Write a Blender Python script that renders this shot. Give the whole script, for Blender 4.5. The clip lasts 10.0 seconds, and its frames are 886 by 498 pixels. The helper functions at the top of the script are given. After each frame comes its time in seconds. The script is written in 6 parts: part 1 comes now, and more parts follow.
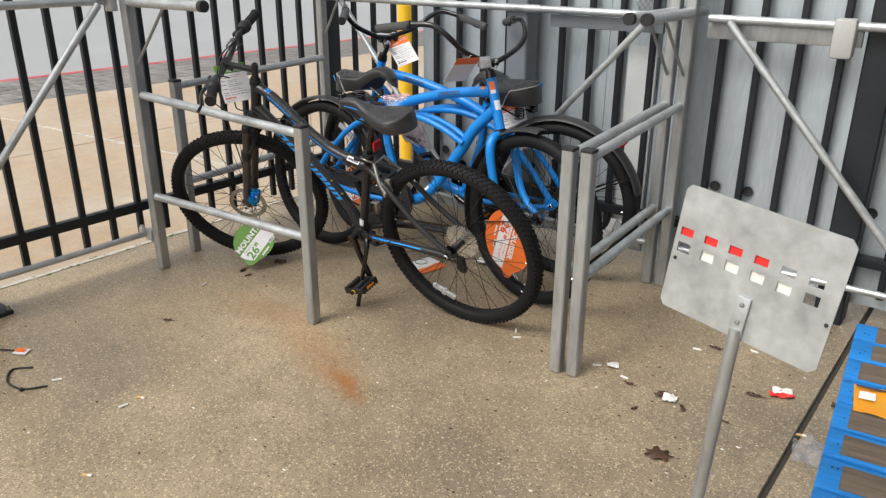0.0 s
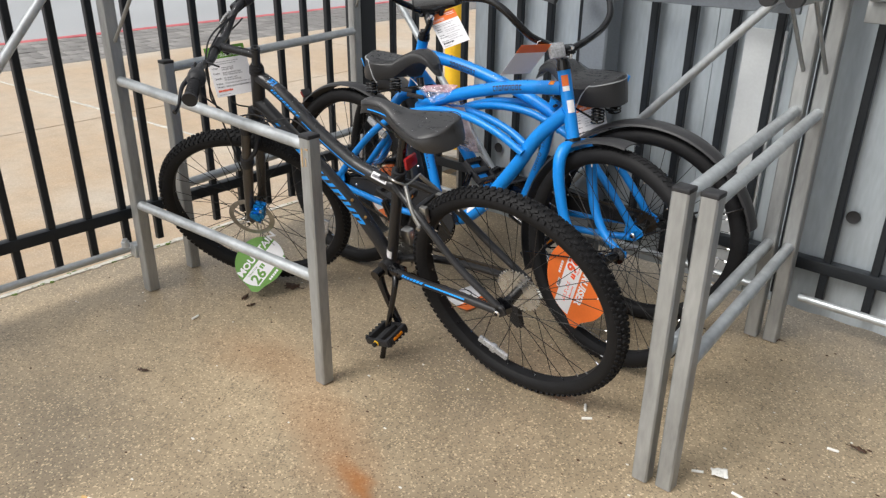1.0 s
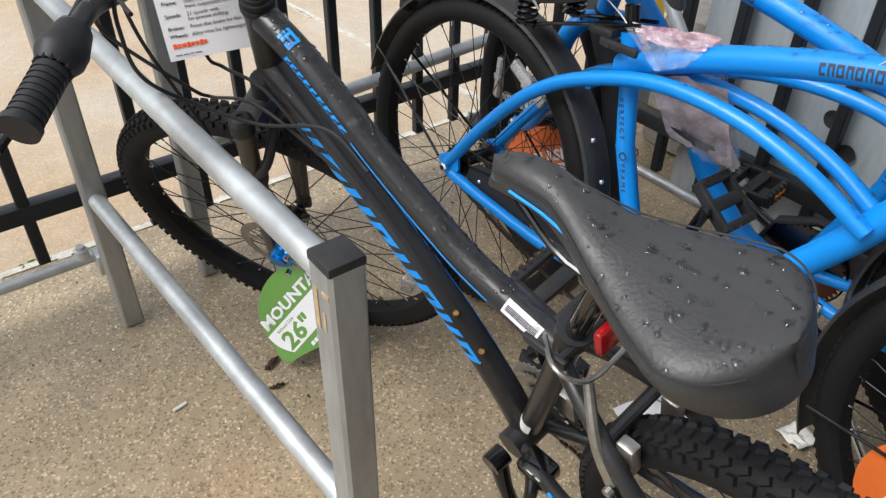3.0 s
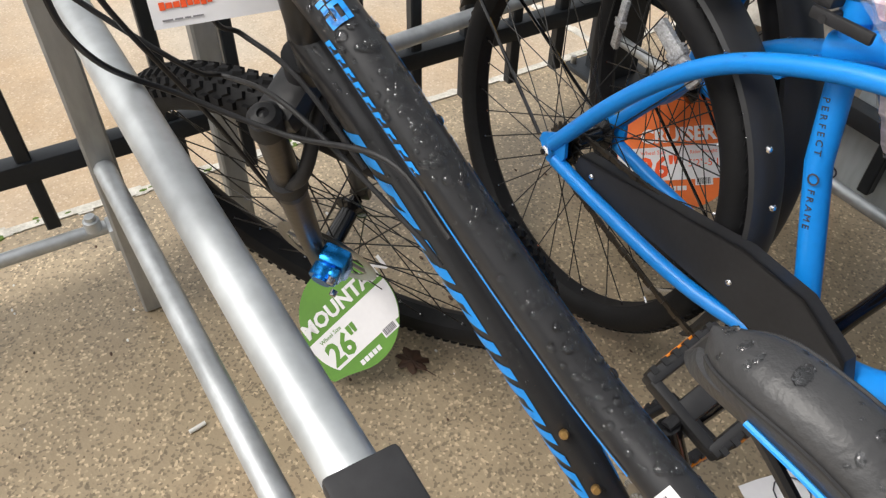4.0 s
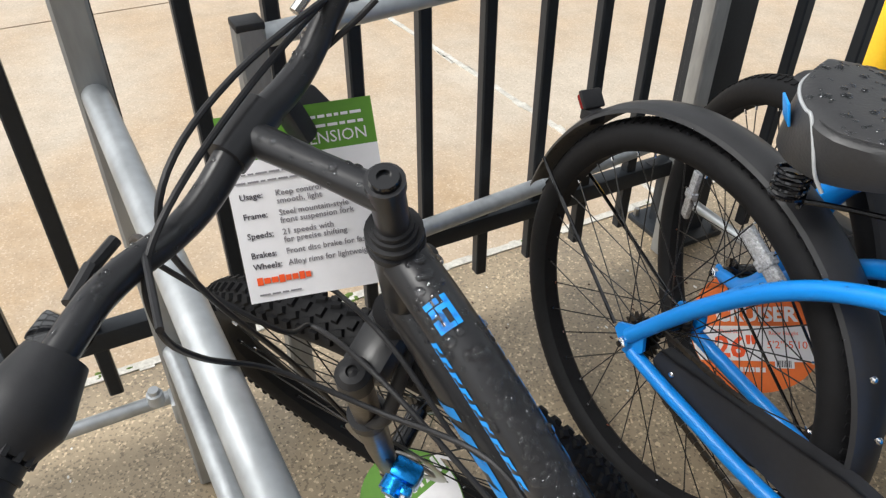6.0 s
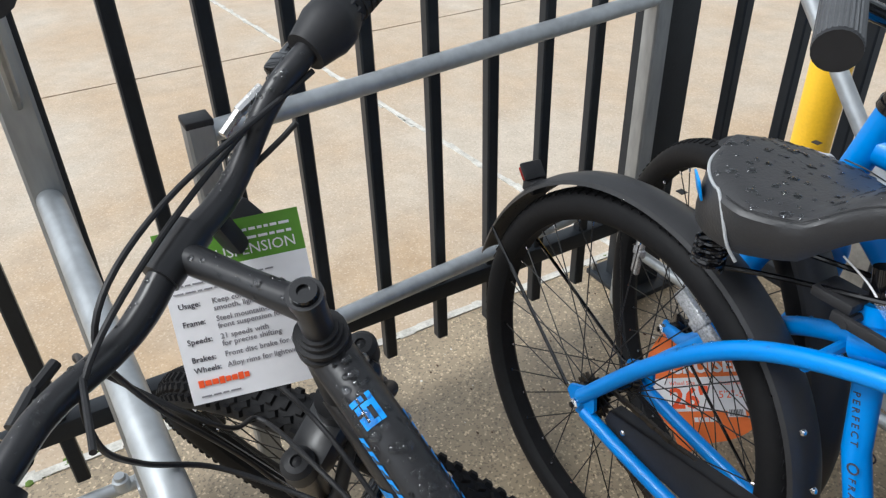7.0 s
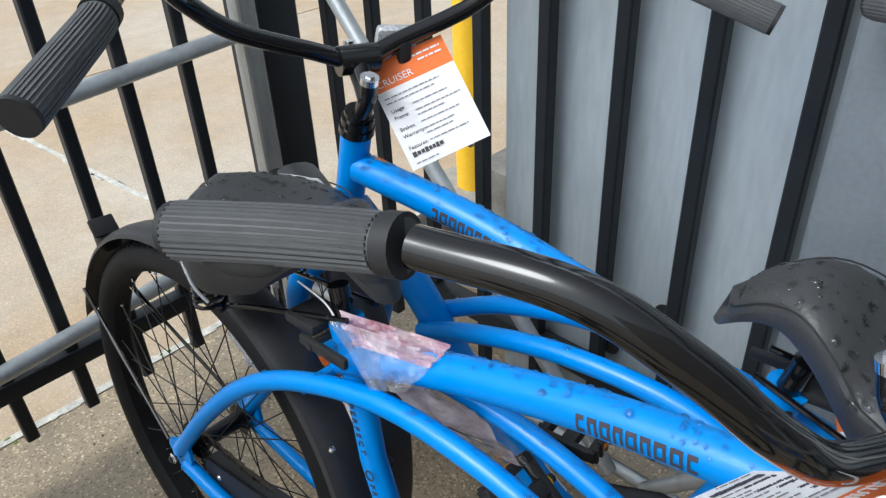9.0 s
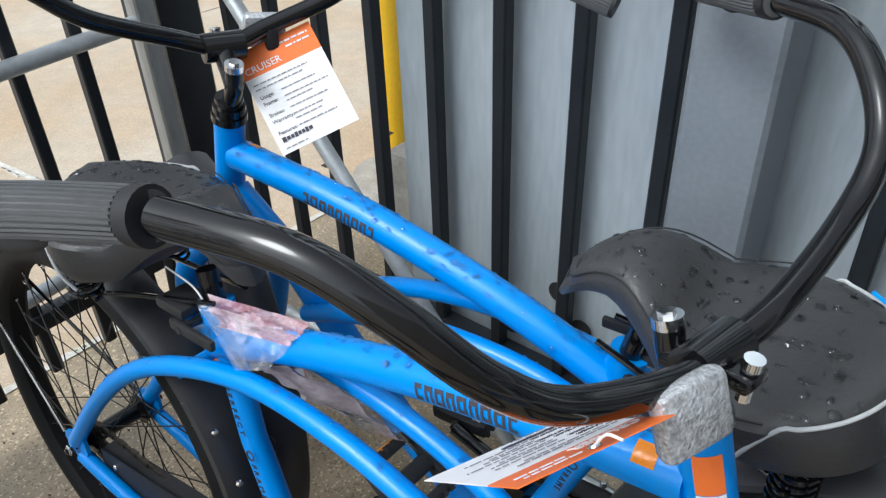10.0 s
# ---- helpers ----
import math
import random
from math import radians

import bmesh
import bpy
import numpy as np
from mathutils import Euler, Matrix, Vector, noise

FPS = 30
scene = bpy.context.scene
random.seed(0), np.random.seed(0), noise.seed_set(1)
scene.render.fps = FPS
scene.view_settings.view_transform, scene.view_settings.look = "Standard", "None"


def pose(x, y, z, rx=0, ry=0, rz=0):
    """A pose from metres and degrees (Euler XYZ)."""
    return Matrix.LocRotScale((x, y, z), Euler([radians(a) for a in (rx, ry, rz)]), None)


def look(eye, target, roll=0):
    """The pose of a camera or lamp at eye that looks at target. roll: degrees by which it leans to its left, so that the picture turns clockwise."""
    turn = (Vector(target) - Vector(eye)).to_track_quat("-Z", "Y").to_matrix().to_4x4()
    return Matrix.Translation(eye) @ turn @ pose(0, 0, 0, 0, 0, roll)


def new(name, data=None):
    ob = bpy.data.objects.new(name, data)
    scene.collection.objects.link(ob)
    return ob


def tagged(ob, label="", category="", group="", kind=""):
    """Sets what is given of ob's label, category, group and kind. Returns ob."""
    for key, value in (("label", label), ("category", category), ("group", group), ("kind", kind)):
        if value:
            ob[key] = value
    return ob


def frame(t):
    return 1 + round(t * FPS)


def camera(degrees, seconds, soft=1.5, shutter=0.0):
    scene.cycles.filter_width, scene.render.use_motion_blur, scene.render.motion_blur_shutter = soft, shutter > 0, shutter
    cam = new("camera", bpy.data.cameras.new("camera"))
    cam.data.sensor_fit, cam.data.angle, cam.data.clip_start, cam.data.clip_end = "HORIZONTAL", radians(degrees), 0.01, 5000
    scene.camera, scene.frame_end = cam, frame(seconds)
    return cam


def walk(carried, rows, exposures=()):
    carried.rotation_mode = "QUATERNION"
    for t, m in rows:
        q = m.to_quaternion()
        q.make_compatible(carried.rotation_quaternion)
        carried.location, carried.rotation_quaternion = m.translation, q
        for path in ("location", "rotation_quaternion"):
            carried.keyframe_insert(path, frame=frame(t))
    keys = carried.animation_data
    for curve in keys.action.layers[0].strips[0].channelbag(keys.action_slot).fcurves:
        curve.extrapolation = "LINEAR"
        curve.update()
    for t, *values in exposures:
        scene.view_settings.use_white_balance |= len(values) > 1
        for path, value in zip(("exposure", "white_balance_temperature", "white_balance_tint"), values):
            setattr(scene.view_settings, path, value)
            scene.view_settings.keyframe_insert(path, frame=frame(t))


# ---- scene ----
cam = camera(60.6, 10.0, soft=1.3)
PATH = [
    (0, (0.014, -0.07, 1.299), (-1.129, 1.401, 0.571), 0.1),
    (0.5, (-0.204, 0.19, 1.27), (-1.376, 1.616, 0.499), 0.5),
    (1, (-0.44, 0.471, 1.28), (-1.645, 1.84, 0.459), 0.6),
    (1.5, (-0.7, 0.764, 1.276), (-1.988, 2.036, 0.425), 0.4),
    (2, (-1.004, 0.99, 1.255), (-2.268, 2.212, 0.301), 0.3),
    (2.2, (-1.095, 1.077, 1.244), (-2.353, 2.256, 0.231), 0.3),
    (3.5, (-1.655, 1.535, 1.117), (-2.888, 2.38, -0.212), 1.4),
    (4, (-1.785, 1.591, 1.076), (-3.001, 2.334, -0.327), 1.4),
    (4.5, (-1.86, 1.611, 1.064), (-3.098, 2.313, -0.341), 1.8),
    (5, (-1.893, 1.611, 1.093), (-3.177, 2.311, -0.271), 1.6),
    (5.5, (-1.917, 1.608, 1.131), (-3.268, 2.315, -0.163), 0.9),
    (6.8, (-1.897, 1.618, 1.218), (-3.35, 2.401, 0.088), -1.3),
    (7, (-1.881, 1.642, 1.226), (-3.33, 2.449, 0.107), -1.8),
    (7.5, (-1.826, 1.722, 1.235), (-3.237, 2.621, 0.139), -2.5),
    (8, (-1.758, 1.807, 1.229), (-3.11, 2.819, 0.156), -2.7),
    (8.5, (-1.702, 1.895, 1.233), (-2.961, 3.011, 0.151), -2.9),
    (9, (-1.651, 1.959, 1.237), (-2.832, 3.149, 0.145), -2.7),
    (9.5, (-1.607, 2.0, 1.236), (-2.731, 3.23, 0.13), -2.6),
    (10, (-1.557, 2.006, 1.237), (-2.642, 3.262, 0.121), -2.1),
]
walk(cam, [(t, look(eye, target, roll)) for t, eye, target, roll in PATH],
     [(0.0, 0.64, 6700, 9), (1.0, 0.72, 6550, 9), (2.0, 0.80, 6350, 8), (3.5, 0.86, 6500, 9), (4.25, 0.90, 6800, 9), (5.0, 0.95, 6900, 10), (5.5, 0.96, 6750, 9), (7.0, 0.78, 6050, 7), (8.0, 0.70, 6050, 6), (9.0, 0.76, 6000, 5), (10.0, 0.83, 6000, 5)])

# ---------- light ----------
world = bpy.data.worlds.new("overcast_sky")
scene.world = world
world.use_nodes = True
wn, wl = world.node_tree.nodes, world.node_tree.links
sky = wn.new("ShaderNodeTexSky")
sky.sky_type, sky.sun_disc = 'NISHITA', False
sky.sun_elevation, sky.sun_rotation = radians(50), radians(197)
sky.air_density, sky.dust_density = 1.0, 4.0
soft_sky = wn.new("ShaderNodeHueSaturation")
soft_sky.inputs["Saturation"].default_value = 0.18
wl.new(sky.outputs[0], soft_sky.inputs["Color"])
wl.new(soft_sky.outputs[0], wn["Background"].inputs["Color"])
wn["Background"].inputs["Strength"].default_value = 0.135

sun = new("sun", bpy.data.lights.new("sun", 'SUN'))
sun.data.energy, sun.data.angle, sun.data.color = 0.9, radians(25), (1.0, 0.97, 0.93)
sun.matrix_world = look((-4, -6, 10), (-1.5, 2, 0))


# ---------- materials ----------
def material(name, color, rough=0.5, metal=0.0, vary=0.15, scale=8.0, fine=120.0, bump=0.15, second=None, rough_vary=0.1,
             coat=0.0, transmission=0.0, alpha=1.0, per_object=0.0, streak=None):
    m = bpy.data.materials.new(name)
    m.use_nodes = True
    nt = m.node_tree
    n, l = nt.nodes, nt.links
    b = n["Principled BSDF"]
    co = n.new("ShaderNodeTexCoord")
    src = co.outputs["Object"]
    if streak:
        mp = n.new("ShaderNodeMapping")
        mp.inputs["Scale"].default_value = streak
        l.new(src, mp.inputs[0])
        src = mp.outputs[0]
    big, small = n.new("ShaderNodeTexNoise"), n.new("ShaderNodeTexNoise")
    big.inputs["Scale"].default_value, big.inputs["Detail"].default_value = scale, 5
    small.inputs["Scale"].default_value, small.inputs["Detail"].default_value = fine, 3
    l.new(src, big.inputs["Vector"]), l.new(src, small.inputs["Vector"])
    ramp = n.new("ShaderNodeValToRGB")
    ramp.color_ramp.elements[0].position, ramp.color_ramp.elements[1].position = 0.3, 0.7
    dark = [c * (1 - vary) for c in color]
    light = [min(1, c * (1 + vary)) for c in color] if second is None else second
    ramp.color_ramp.elements[0].color, ramp.color_ramp.elements[1].color = (*dark, 1), (*light, 1)
    mix = n.new("ShaderNodeMath")
    mix.operation = 'MULTIPLY_ADD'
    mix.inputs[1].default_value = 0.35
    l.new(small.outputs["Fac"], mix.inputs[0])
    shift = n.new("ShaderNodeMath")
    shift.operation = 'MULTIPLY'
    shift.inputs[1].default_value = 0.65
    l.new(big.outputs["Fac"], shift.inputs[0]), l.new(shift.outputs[0], mix.inputs[2])
    l.new(mix.outputs[0], ramp.inputs["Fac"])
    out = ramp.outputs["Color"]
    if per_object:
        info, hs = n.new("ShaderNodeObjectInfo"), n.new("ShaderNodeHueSaturation")
        rng = n.new("ShaderNodeMapRange")
        rng.inputs["To Min"].default_value, rng.inputs["To Max"].default_value = 1 - per_object, 1 + per_object
        l.new(info.outputs["Random"], rng.inputs["Value"]), l.new(rng.outputs[0], hs.inputs["Value"])
        l.new(out, hs.inputs["Color"])
        out = hs.outputs[0]
    l.new(out, b.inputs["Base Color"])
    rr = n.new("ShaderNodeMapRange")
    rr.inputs["To Min"].default_value, rr.inputs["To Max"].default_value = max(0, rough - rough_vary), min(1, rough + rough_vary)
    l.new(big.outputs["Fac"], rr.inputs["Value"]), l.new(rr.outputs[0], b.inputs["Roughness"])
    b.inputs["Metallic"].default_value = metal
    b.inputs["Coat Weight"].default_value = coat
    b.inputs["Transmission Weight"].default_value = transmission
    b.inputs["Alpha"].default_value = alpha
    b.inputs["IOR"].default_value = 1.40 if transmission == 1.0 else 1.45
    if bump:
        bp = n.new("ShaderNodeBump")
        bp.inputs["Strength"].default_value, bp.inputs["Distance"].default_value = bump, 0.002
        l.new(small.outputs["Fac"], bp.inputs["Height"]), l.new(bp.outputs[0], b.inputs["Normal"])
    return m


def concrete(name, base, stain, wet, rust_at=None, grit=1.0):
    """Wet exposed-aggregate concrete: sand-coloured paste, pale and dark grains, broad damp stains."""
    m = bpy.data.materials.new(name)
    m.use_nodes = True
    n, l = m.node_tree.nodes, m.node_tree.links
    b = n["Principled BSDF"]
    co = n.new("ShaderNodeTexCoord").outputs["Object"]

    def noise_tex(scale, detail=4, rough=0.55):
        t = n.new("ShaderNodeTexNoise")
        t.inputs["Scale"].default_value, t.inputs["Detail"].default_value, t.inputs["Roughness"].default_value = scale, detail, rough
        l.new(co, t.inputs["Vector"])
        return t.outputs["Fac"]

    def ramp(fac, a, ca, z, cz):
        r = n.new("ShaderNodeValToRGB")
        e = r.color_ramp.elements
        e[0].position, e[0].color, e[1].position, e[1].color = a, (*ca, 1), z, (*cz, 1)
        l.new(fac, r.inputs["Fac"])
        return r.outputs["Color"]

    def blend(fac, a, c, kind='MIX'):
        x = n.new("ShaderNodeMix")
        x.data_type, x.blend_type = 'RGBA', kind
        if isinstance(fac, float):
            x.inputs["Factor"].default_value = fac
        else:
            l.new(fac, x.inputs["Factor"])
        l.new(a, x.inputs["A"])
        if isinstance(c, tuple):
            x.inputs["B"].default_value = (*c, 1)
        else:
            l.new(c, x.inputs["B"])
        return x.outputs["Result"]

    broad = noise_tex(1.1, 6, 0.6)
    col = ramp(broad, 0.38, stain, 0.62, base)
    mid = noise_tex(9, 6, 0.65)
    col = blend(0.55, col, ramp(mid, 0.3, (0.42, 0.40, 0.38), 0.7, (0.62, 0.61, 0.60)), 'OVERLAY')
    grain = n.new("ShaderNodeTexVoronoi")
    grain.inputs["Scale"].default_value = 230
    l.new(co, grain.inputs["Vector"])
    sep = n.new("ShaderNodeSeparateColor")
    l.new(grain.outputs["Color"], sep.inputs[0])
    col = blend(ramp(sep.outputs[0], 0.86, (0, 0, 0), 0.92, (0.58 * grit,) * 3), col, tuple(min(1, c * 1.9) for c in base))
    col = blend(ramp(sep.outputs[1], 0.78, (0, 0, 0), 0.86, (0.52 * grit,) * 3), col, tuple(c * 0.35 for c in stain))
    specks = noise_tex(55, 2, 0.5)
    col = blend(ramp(specks, 0.66, (0, 0, 0), 0.74, (0.6 * grit,) * 3), col, tuple(c * 0.4 for c in stain))
    if rust_at:
        for (x, y, rx, ry, ang, amount) in rust_at:
            mp = n.new("ShaderNodeMapping")
            mp.vector_type = 'TEXTURE'
            mp.inputs["Location"].default_value, mp.inputs["Rotation"].default_value, mp.inputs["Scale"].default_value = (x, y, 0), (0, 0, ang), (rx, ry, 1)
            warp = n.new("ShaderNodeMix")
            warp.data_type, warp.blend_type = 'RGBA', 'LINEAR_LIGHT'
            warp.inputs["Factor"].default_value = 0.05
            wt = n.new("ShaderNodeTexNoise")
            wt.inputs["Scale"].default_value = 14
            l.new(co, wt.inputs["Vector"]), l.new(co, warp.inputs["A"]), l.new(wt.outputs["Color"], warp.inputs["B"])
            l.new(warp.outputs["Result"], mp.inputs[0])
            g = n.new("ShaderNodeTexGradient")
            g.gradient_type = 'SPHERICAL'
            l.new(mp.outputs[0], g.inputs[0])
            col = blend(ramp(g.outputs["Fac"], 0.0, (0, 0, 0), 0.9, (amount,) * 3), col, (0.33, 0.115, 0.02))
    l.new(col, b.inputs["Base Color"])
    rr = n.new("ShaderNodeMapRange")
    rr.inputs["From Min"].default_value, rr.inputs["From Max"].default_value = 0.35, 0.65
    rr.inputs["To Min"].default_value, rr.inputs["To Max"].default_value = wet, wet + 0.3
    l.new(broad, rr.inputs["Value"]), l.new(rr.outputs[0], b.inputs["Roughness"])
    bp = n.new("ShaderNodeBump")
    bp.inputs["Strength"].default_value, bp.inputs["Distance"].default_value = 0.35, 0.002
    l.new(mid, bp.inputs["Height"])
    bq = n.new("ShaderNodeBump")
    bq.inputs["Strength"].default_value, bq.inputs["Distance"].default_value = 0.25, 0.0012
    l.new(grain.outputs["Distance"], bq.inputs["Height"]), l.new(bp.outputs[0], bq.inputs["Normal"]), l.new(bq.outputs[0], b.inputs["Normal"])
    return m


CONCRETE = concrete("damp_concrete", (0.41, 0.325, 0.215), (0.235, 0.19, 0.132), 0.31,
                    [(-1.54, 1.415, 0.17, 0.05, 2.8, 0.75), (-1.75, 1.50, 0.45, 0.13, 2.75, 0.30), (-2.2, 1.62, 0.30, 0.16, 0.2, 0.25)])
CONCRETE_OUT = concrete("pavement_concrete", (0.46, 0.40, 0.325), (0.42, 0.305, 0.19), 0.36, grit=0.35)
PAVER = material("grey_paver", (0.20, 0.19, 0.18), 0.6, vary=0.3, scale=5, per_object=0.25)
ASPHALT = material("wet_asphalt", (0.33, 0.34, 0.35), 0.4, vary=0.15, scale=0.7, fine=90)
RED_KERB = material("red_kerb_paint", (0.55, 0.05, 0.07), 0.55, vary=0.35, scale=6, second=(0.62, 0.16, 0.17))
SEALANT = material("old_joint_sealant", (0.55, 0.52, 0.46), 0.8, vary=0.4, scale=25, fine=200, second=(0.70, 0.68, 0.62))
DARK_JOINT = material("dirty_joint", (0.05, 0.045, 0.035), 0.9, vary=0.4, scale=30)
MOSS = material("moss", (0.10, 0.16, 0.03), 0.9, vary=0.4, scale=60, bump=0.6)
GALV = material("galvanised_steel", (0.50, 0.525, 0.54), 0.40, 0.6, vary=0.22, scale=14, fine=60, bump=0.06, rough_vary=0.14)
GALV_DULL = material("weathered_galvanised_steel", (0.36, 0.37, 0.37), 0.46, 0.6, vary=0.25, scale=18, fine=90, bump=0.08, streak=(1, 1, 0.25))
GALV_PLATE = material("spangled_galvanised_plate", (0.40, 0.42, 0.43), 0.42, 0.55, vary=0.22, scale=16, fine=45, bump=0.05, second=(0.56, 0.59, 0.60))
FENCE_BLACK = material("slate_black_fence_paint", (0.015, 0.018, 0.022), 0.42, 0.0, vary=0.25, scale=9, bump=0.08)
FENCE_GREY = material("dark_grey_steel_paint", (0.17, 0.19, 0.215), 0.40, 0.1, vary=0.18, scale=5, bump=0.08)
SHEET = material("zinc_grey_sheet", (0.42, 0.47, 0.51), 0.36, 0.30, vary=0.20, scale=5, fine=90, bump=0.05, streak=(1, 1, 0.18), rough_vary=0.12)
CAP = material("black_plastic_cap", (0.03, 0.03, 0.032), 0.5, vary=0.3)
BLUE = material("satin_blue_frame_paint", (0.004, 0.235, 0.72), 0.36, 0.0, vary=0.07, scale=3, bump=0.02, coat=0.1, rough_vary=0.04)
BLUE_ANO = material("blue_anodised_metal", (0.01, 0.22, 0.62), 0.25, 0.8, vary=0.2, scale=60)
BLUE_PRINT = material("bright_blue_print", (0.012, 0.30, 0.85), 0.35, vary=0.05)
BLACK_FRAME = material("satin_black_frame_paint", (0.021, 0.021, 0.023), 0.30, vary=0.15, scale=6, bump=0.03, rough_vary=0.06)
GLOSS_BLACK = material("gloss_black_metal", (0.004, 0.004, 0.005), 0.13, vary=0.1, bump=0.0, coat=0.3, rough_vary=0.05)
PLASTIC_BLACK = material("matt_black_plastic", (0.022, 0.022, 0.024), 0.5, vary=0.2, scale=20, bump=0.1)
FENDER = material("satin_black_fender", (0.03, 0.03, 0.032), 0.38, vary=0.12, scale=10, bump=0.03)
RUBBER = material("tyre_rubber", (0.010, 0.010, 0.011), 0.62, vary=0.25, scale=25, bump=0.15)
GRIP = material("grey_rubber_grip", (0.085, 0.088, 0.093), 0.55, vary=0.15, scale=30, bump=0.15)
VINYL = material("black_vinyl_saddle", (0.038, 0.038, 0.040), 0.42, vary=0.15, scale=12, fine=260, bump=0.25, rough_vary=0.1)
PIPING = material("pale_grey_piping", (0.40, 0.41, 0.42), 0.5, vary=0.1)
CHROME = material("chrome", (0.75, 0.75, 0.76), 0.12, 1.0, vary=0.08, bump=0.0, rough_vary=0.04)
STEEL = material("dull_steel", (0.35, 0.34, 0.32), 0.35, 0.9, vary=0.25, scale=40)
BRIGHT_STEEL = material("bright_nickel_steel", (0.62, 0.61, 0.59), 0.28, 0.9, vary=0.2, scale=40)
CHAIN = material("oily_chain_steel", (0.09, 0.075, 0.06), 0.4, 0.85, vary=0.3, scale=60)
SPOKE_BLACK = material("black_spoke", (0.02, 0.02, 0.02), 0.35, 0.3, vary=0.1, bump=0.0)
PAPER = material("white_card", (0.78, 0.77, 0.79), 0.55, vary=0.04, scale=20, bump=0.02)
ORANGE = material("orange_card", (0.80, 0.17, 0.03), 0.5, vary=0.06, scale=15, bump=0.02)
GREEN = material("green_card", (0.10, 0.26, 0.025), 0.5, vary=0.08, scale=15, bump=0.02)
INK = material("dark_print", (0.05, 0.045, 0.06), 0.6, vary=0.1, bump=0.0)
SOFT_INK = material("fine_grey_print", (0.22, 0.21, 0.23), 0.6, vary=0.1, bump=0.0)
ORANGE_INK = material("orange_red_print", (0.85, 0.10, 0.02), 0.5, vary=0.05, bump=0.0)
YELLOW = material("yellow_bollard_paint", (0.78, 0.46, 0.02), 0.45, vary=0.12, scale=5)
AMBER = material("amber_reflector", (0.65, 0.20, 0.01), 0.2, vary=0.15, scale=200, bump=0.4)
RED_PLASTIC = material("red_reflector", (0.28, 0.008, 0.01), 0.18, vary=0.2, scale=200, bump=0.4)
RED_CARD = material("red_tab", (0.78, 0.03, 0.025), 0.5, vary=0.08)
CLEAR_REFLECTOR = material("clear_prism_reflector", (0.50, 0.51, 0.53), 0.15, 0.45, vary=0.5, scale=240, fine=400, bump=0.8)
PALLET_BLUE = material("blue_pallet_paint", (0.01, 0.19, 0.55), 0.6, vary=0.3, scale=7, streak=(1, 6, 1))
PALLET_WOOD = material("grey_worn_wood", (0.13, 0.10, 0.075), 0.7, vary=0.4, scale=5, fine=60, streak=(1.5, 14, 1), bump=0.4)
LEAF = material("dead_leaf", (0.07, 0.035, 0.02), 0.6, vary=0.4, scale=60)
BUTT = material("cork_filter", (0.62, 0.40, 0.17), 0.8, vary=0.2, scale=80)
WHITE_BIT = material("white_litter", (0.75, 0.74, 0.70), 0.7, vary=0.08)
YELLOW_BAG = material("yellow_orange_packet", (0.85, 0.45, 0.02), 0.35, vary=0.25, scale=7, second=(0.85, 0.25, 0.01))
BAG = material("clear_plastic_bag", (0.85, 0.85, 0.87), 0.12, vary=0.1, transmission=0.75, alpha=0.4)
MANUAL = material("printed_leaflet", (0.42, 0.32, 0.38), 0.4, vary=0.5, scale=22, second=(0.75, 0.68, 0.74))
PINK_PRINT = material("pink_red_print", (0.72, 0.10, 0.20), 0.2, vary=0.6, scale=45, second=(0.88, 0.72, 0.78), alpha=0.72)
WATER = material("water_drop", (0.9, 0.92, 0.95), 0.03, vary=0.0, bump=0.0, transmission=1.0, rough_vary=0.0)
CARDBOARD = material("tan_scuff", (0.42, 0.30, 0.17), 0.7, vary=0.3, scale=60)
BRASS = material("dull_brass", (0.55, 0.33, 0.12), 0.35, 0.8, vary=0.15, scale=60)
GREY_BOX = material("grey_plastic_box", (0.42, 0.42, 0.41), 0.5, vary=0.08)
STONE = material("grey_cast_concrete", (0.30, 0.28, 0.25), 0.8, vary=0.3, scale=20, bump=0.5)
PALE_PANEL = material("pale_painted_panel", (0.50, 0.52, 0.53), 0.45, 0.1, vary=0.1, scale=4)

for dull, level in ((RUBBER, 0.22), (SPOKE_BLACK, 0.3), (FENCE_BLACK, 0.35), (PLASTIC_BLACK, 0.35), (BLACK_FRAME, 0.5), (CAP, 0.3)):
    dull.node_tree.nodes["Principled BSDF"].inputs["Specular IOR Level"].default_value = level


# ---------- mesh tools ----------
class Geo:
    """Vertices and faces gathered for one mesh."""

    def __init__(self):
        self.v, self.f, self.mi = [], [], []

    def add(self, verts, faces, m=None, mi=0):
        k = len(self.v)
        self.v += [tuple(m @ Vector(p)) if m is not None else tuple(p) for p in verts]
        self.f += [tuple(k + i for i in q) for q in faces]
        self.mi += [mi] * len(faces)
        return self

    def mesh(self, name, mats, sharp=35):
        me = bpy.data.meshes.new(name)
        me.from_pydata(self.v, [], self.f)
        for mt in (mats if isinstance(mats, (list, tuple)) else [mats]):
            me.materials.append(mt)
        me.polygons.foreach_set("use_smooth", [True] * len(self.f))
        me.polygons.foreach_set("material_index", self.mi)
        me.update()
        me.set_sharp_from_angle(angle=radians(sharp))
        return me


def part(name, geo, mats, parent=None, label="", m=None, sharp=35):
    me = geo if isinstance(geo, bpy.types.Mesh) else geo.mesh(name, mats, sharp)
    ob = new(name, me)
    if parent is not None:
        ob.parent = parent
    if m is not None:
        ob.matrix_local = m
    return tagged(ob, label) if label else ob


def thing(name, m, label, category, group="", kind=""):
    ob = new(name)
    ob.empty_display_size = 0.05
    ob.matrix_world = m
    return tagged(ob, label, category, group, kind)


